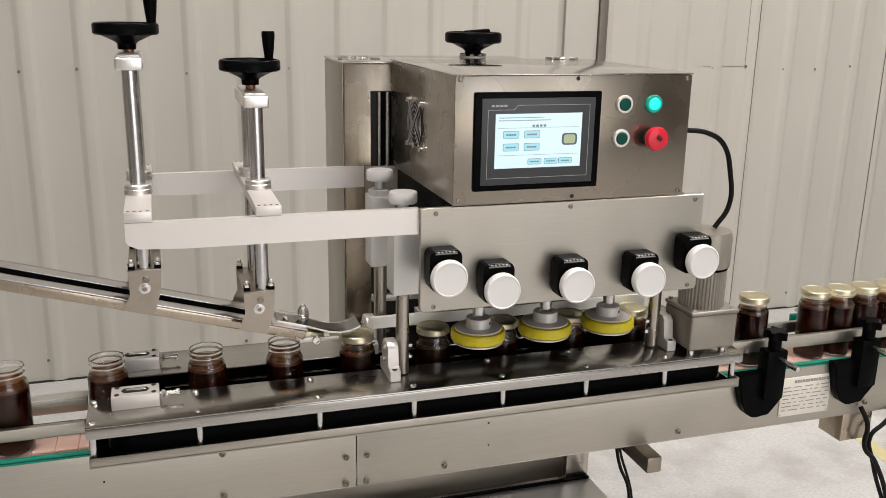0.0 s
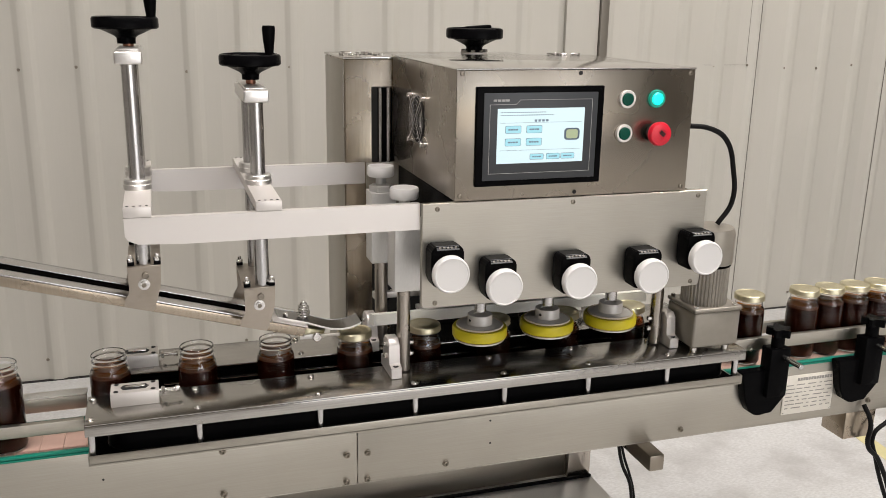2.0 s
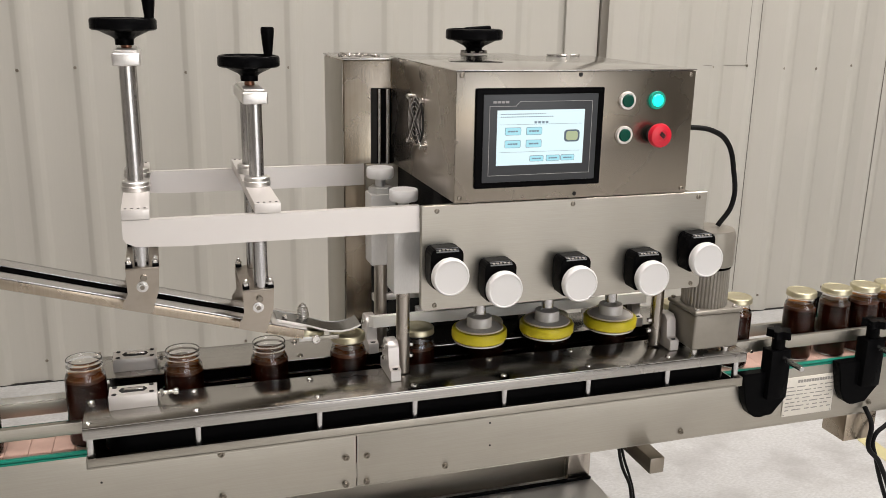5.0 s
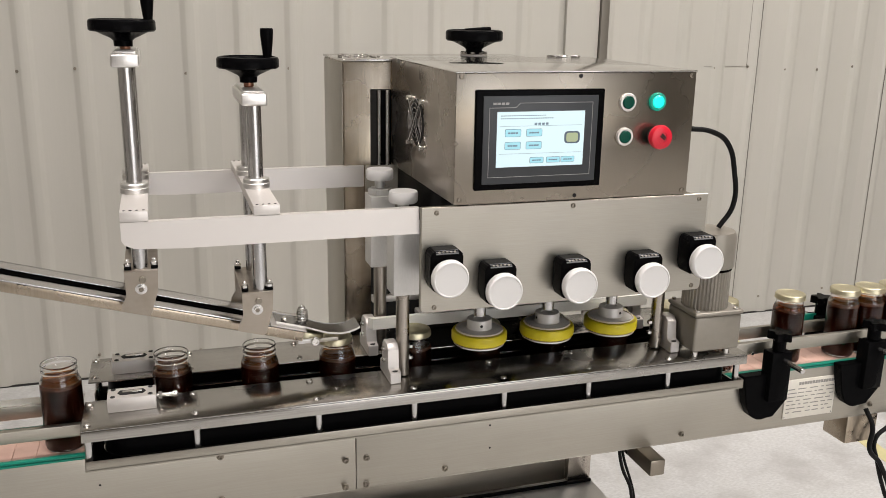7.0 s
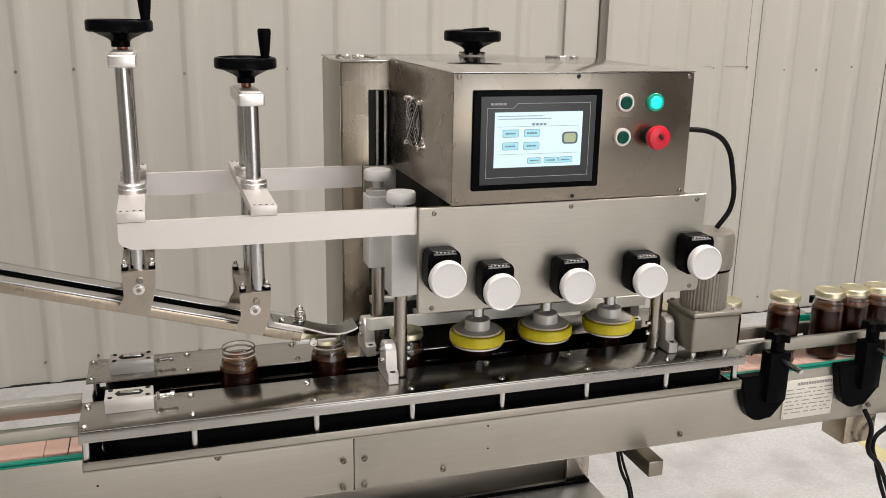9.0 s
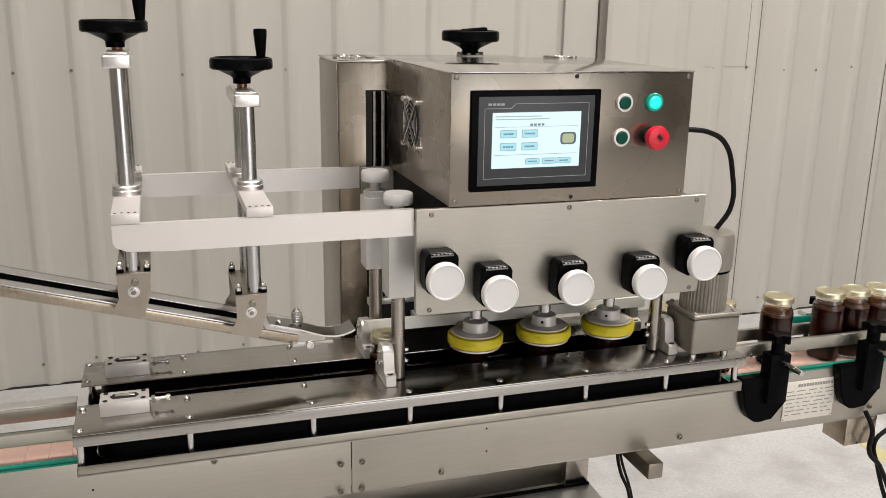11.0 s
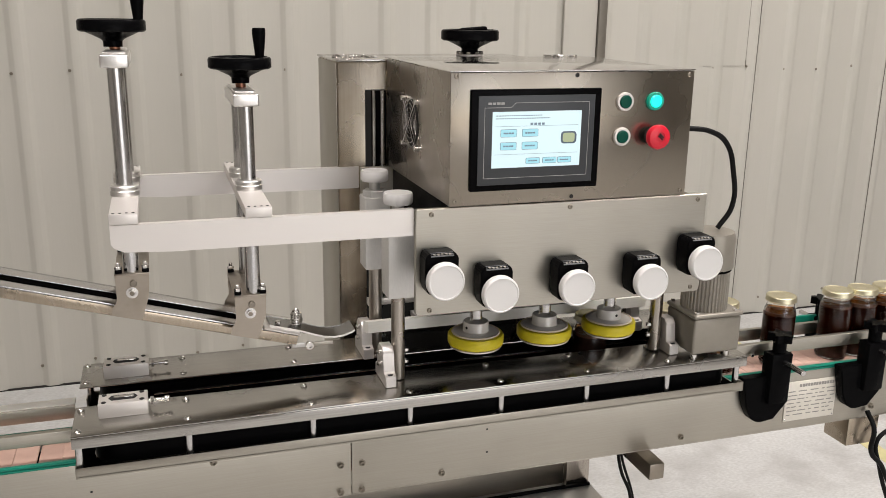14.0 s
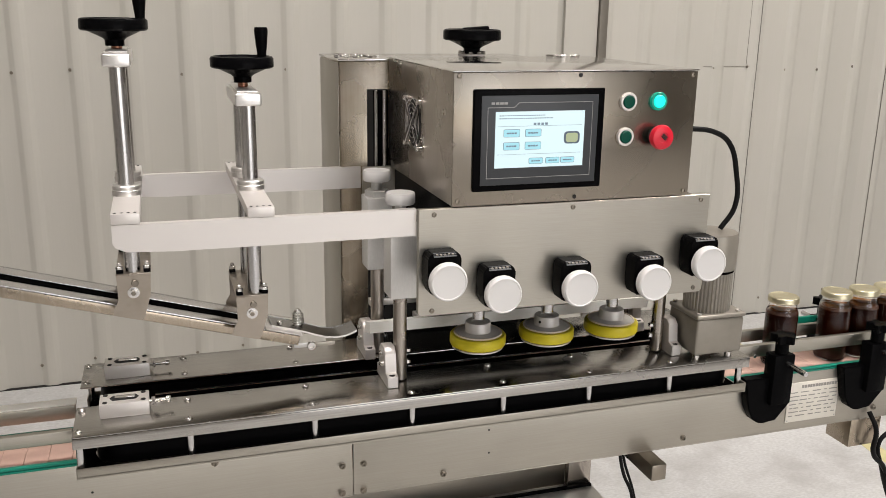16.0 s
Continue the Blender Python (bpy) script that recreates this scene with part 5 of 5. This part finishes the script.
TRACKS = [
    [(0, 1.227), (0.5, 1.281), (1, 1.306), (2, 1.326), (2.5, 1.376), (5, 1.60), (16, 1.66)],
    [(0, 1.158), (0.5, 1.212), (1, 1.237), (2, 1.257), (2.5, 1.307), (5, 1.53), (16, 1.59)],
    [(0, 1.089), (0.5, 1.143), (1, 1.168), (2, 1.188), (2.5, 1.238), (5, 1.46), (16, 1.52)],
    [(0, 1.020), (0.5, 1.074), (1, 1.099), (1.5, 1.105), (2, 1.119), (2.5, 1.169), (5, 1.39), (16, 1.45)],
    [(0, 0.951), (0.5, 1.005), (1, 1.030), (1.5, 1.036), (2, 1.050), (2.5, 1.100), (3, 1.17), (5, 1.32), (16, 1.38)],
    [(0, 0.784), (0.5, 0.860), (1, 0.937), (1.5, 0.965), (2, 0.980), (2.5, 1.038), (3, 1.106), (3.5, 1.14), (5, 1.24), (9, 1.31)],
    [(0, 0.63), (1, 0.783), (1.5, 0.862), (2, 0.911), (2.5, 0.972), (3, 1.037), (3.5, 1.072), (4, 1.10), (5.5, 1.17), (9, 1.24)],
    [(0, 0.475), (2, 0.765), (2.5, 0.858), (3, 0.930), (3.5, 1.002), (4, 1.030), (4.2, 1.043), (5.5, 1.10), (6.5, 1.14), (9, 1.18)],
    [(0, 0.33), (3, 0.765), (3.5, 0.840), (4, 0.909), (4.2, 0.940), (4.7, 0.985), (5.5, 1.02), (6.3, 1.072), (7, 1.155), (9.5, 1.18)],
    [(0, 0.18), (4.0, 0.752), (4.2, 0.782), (4.7, 0.86), (5.2, 0.93), (5.7, 0.952), (6.3, 1.003), (6.5, 1.020), (7, 1.087), (7.5, 1.112), (9, 1.19)],
    [(0, 0.035), (5.38, 0.784), (6.3, 0.928), (6.5, 0.951), (7, 1.019), (7.5, 1.043), (8, 1.064), (8.5, 1.102), (9, 1.119), (12, 1.20)],
    [(0, -0.118), (6.3, 0.76), (6.5, 0.791), (7, 0.869), (7.5, 0.949), (8, 0.992), (8.5, 1.031), (9, 1.049), (12, 1.18)],
    [(0, -0.258), (7.0, 0.694), (7.5, 0.778), (8, 0.859), (8.5, 0.937), (9, 0.980), (9.5, 1.00), (11, 1.085), (12, 1.11)],
    [(0, -0.400), (8.5, 0.772), (9.0, 0.860), (9.2, 0.892), (9.6, 0.93), (11, 1.015), (11.5, 1.098), (12.5, 1.135), (16, 1.3)],
    feed(0.75) + [(9.0, 0.706), (9.2, 0.744), (9.7, 0.830), (10.2, 0.90), (11, 0.98), (11.5, 1.029), (12, 1.040), (12.5, 1.063), (13, 1.12), (16, 1.3)],
    feed(1.76) + [(10.5, 0.768), (11.3, 0.885), (11.5, 0.916), (12, 0.967), (12.5, 0.991), (13, 1.051), (13.5, 1.108), (16, 1.25)],
    feed(2.72) + [(11.5, 0.760), (12, 0.837), (12.5, 0.913), (13, 0.983), (13.5, 1.040), (14, 1.066), (14.5, 1.10), (16, 1.20)],
    feed(3.82) + [(12.5, 0.766), (13, 0.843), (13.5, 0.916), (14, 0.997), (14.5, 1.032), (15, 1.049), (15.5, 1.082), (16, 1.133)],
    feed(4.92) + [(13.5, 0.763), (14, 0.845), (14.5, 0.922), (15, 0.980), (15.5, 1.013), (16, 1.064)],
    feed(5.955) + [(14.5, 0.768), (15, 0.845), (15.5, 0.917), (16, 0.988)],
    feed(7.04) + [(15.5, 0.770), (16, 0.845)],
    feed(8.19) + [(16, 0.665)],
]


def at_time(rows, t):
    for (a, x), (b, y) in zip(rows, rows[1:]):
        if t <= b:
            return x + (y - x) * (t - a) / (b - a)
    (a, x), (b, y) = rows[-2:]
    return y


# jars push one another: nobody closer than one diameter
STEP = 0.25
SAMPLED = [[at_time(tr, k * STEP) for k in range(65)] for tr in TRACKS]
for k in range(len(TRACKS) - 2, -1, -1):
    SAMPLED[k] = [max(a, b + 0.0692) for a, b in zip(SAMPLED[k], SAMPLED[k + 1])]
TRACKS = [[(k * STEP, x) for k, x in enumerate(row)] for row in SAMPLED]


def when(rows, x):
    for (a, u), (b, v) in zip(rows, rows[1:]):
        if u <= x <= v:
            return a + (b - a) * (x - u) / (v - u)
    return -9.0


JARS = [make_jar(k) for k in range(len(TRACKS))]
CAPS = [make_cap() for k in range(len(TRACKS))]
PICK0, PICK1 = -0.232, -0.150      # jar meets the waiting lid; lid sits level
SEAT = BELT + JAR_H - CAP_H + 0.0018


def slope_pose(s):
    """A lid lying in the chute, s metres up from its lower end."""
    a = radians(SL)
    return Matrix.Translation((-0.196 - (0.020 + s) * math.cos(a), YC, CZ - 0.0202 + (0.020 + s) * math.sin(a))) @ pose(0, 0, 0, 0, SL, 0)


def motions():
    step = 0.25
    times = [k * step for k in range(int(16 / step) + 1)]
    picks = [when(tr, PICK0) for tr in TRACKS]
    waiting = [k for k in range(len(TRACKS)) if picks[k] > 0]
    for k, (jar, cap, tr) in enumerate(zip(JARS, CAPS, TRACKS)):
        walk(jar, [(t, pose(at_time(tr, t), YC, BELT, 0, 0, 37 * k % 180)) for t in times])
        t0, t1 = when(tr, PICK0), when(tr, PICK1)
        rows = []
        ts = sorted(set(times + [round(v, 2) for v in (t0, t0 + 0.12, t1 - 0.12, t1) if 0 < v < 16] + [round(p + 0.5, 2) for p in picks if 0 < p < 15.5]))
        for t in ts:
            if t >= t1:
                m = pose(at_time(tr, t), YC, SEAT)
            elif t > t0:
                f = (t - t0) / (t1 - t0)
                xs0 = slope_pose(0).translation
                xj = at_time(tr, t)
                m = pose(xs0.x + (xj - xs0.x) * f ** 1.2, YC, xs0.z + (SEAT - xs0.z) * f + 0.004 * math.sin(math.pi * f), 0, SL * (1 - f), 0)
            else:
                ahead = 0.0
                for j in waiting:
                    if j < k:
                        ahead += 1 - min(1, max(0, (t - picks[j]) / 0.5))
                m = slope_pose(0.0675 * ahead)
            rows.append((t, m))
        walk(cap, rows)
    # capping discs turn on their spindles
    for n, (d, x, y) in enumerate(DISCS):
        period, mid = ((0.545, 14.1), (0.56, 14.41), (0.585, 14.57))[n % 3]
        s = 1 if n < 3 else -1
        walk(d, [(k * 0.1, pose(x, y, 0, 0, 0, s * 360 * (k * 0.1 - mid) / period)) for k in range(161)])
    # chain slats run round the loop
    base = conveyor.matrix_basis.translation
    xa, xb = CX0 + 0.08, CX1 - 0.08
    half = math.pi * SLAT_R

    def on_loop(s):
        s %= LOOP
        if s < STRAIGHT:
            return pose(xa + s - base.x, YC - base.y, BELT - base.z)
        if s < STRAIGHT + half:
            a = (s - STRAIGHT) / SLAT_R
            return pose(xb + SLAT_R * math.sin(a) - base.x, YC - base.y, BELT - SLAT_R + SLAT_R * math.cos(a) - base.z, 0, math.degrees(a), 0)
        if s < 2 * STRAIGHT + half:
            return pose(xb - (s - STRAIGHT - half) - base.x, YC - base.y, BELT - 2 * SLAT_R - base.z, 0, 180, 0)
        a = (s - 2 * STRAIGHT - half) / SLAT_R
        return pose(xa - SLAT_R * math.sin(a) - base.x, YC - base.y, BELT - SLAT_R - SLAT_R * math.cos(a) - base.z, 0, 180 + math.degrees(a), 0)
    pitch = LOOP / NSLAT
    for k, o in enumerate(SLATS):
        s0 = k * pitch
        corners = [STRAIGHT, STRAIGHT + half, 2 * STRAIGHT + half, LOOP, LOOP + STRAIGHT, LOOP + STRAIGHT + half]
        ts = {0.0, 4.0, 8.0, 12.0, 16.0}
        for c in corners:
            for e in (0, 0.25, 0.5, 0.75, 1) if (corners.index(c) % 2 == 0) else ():
                t = round((c + e * half - s0) / V0, 2)
                if 0 < t < 16:
                    ts.add(t)
        walk(o, [(t, on_loop(s0 + V0 * t)) for t in sorted(ts)])


motions()
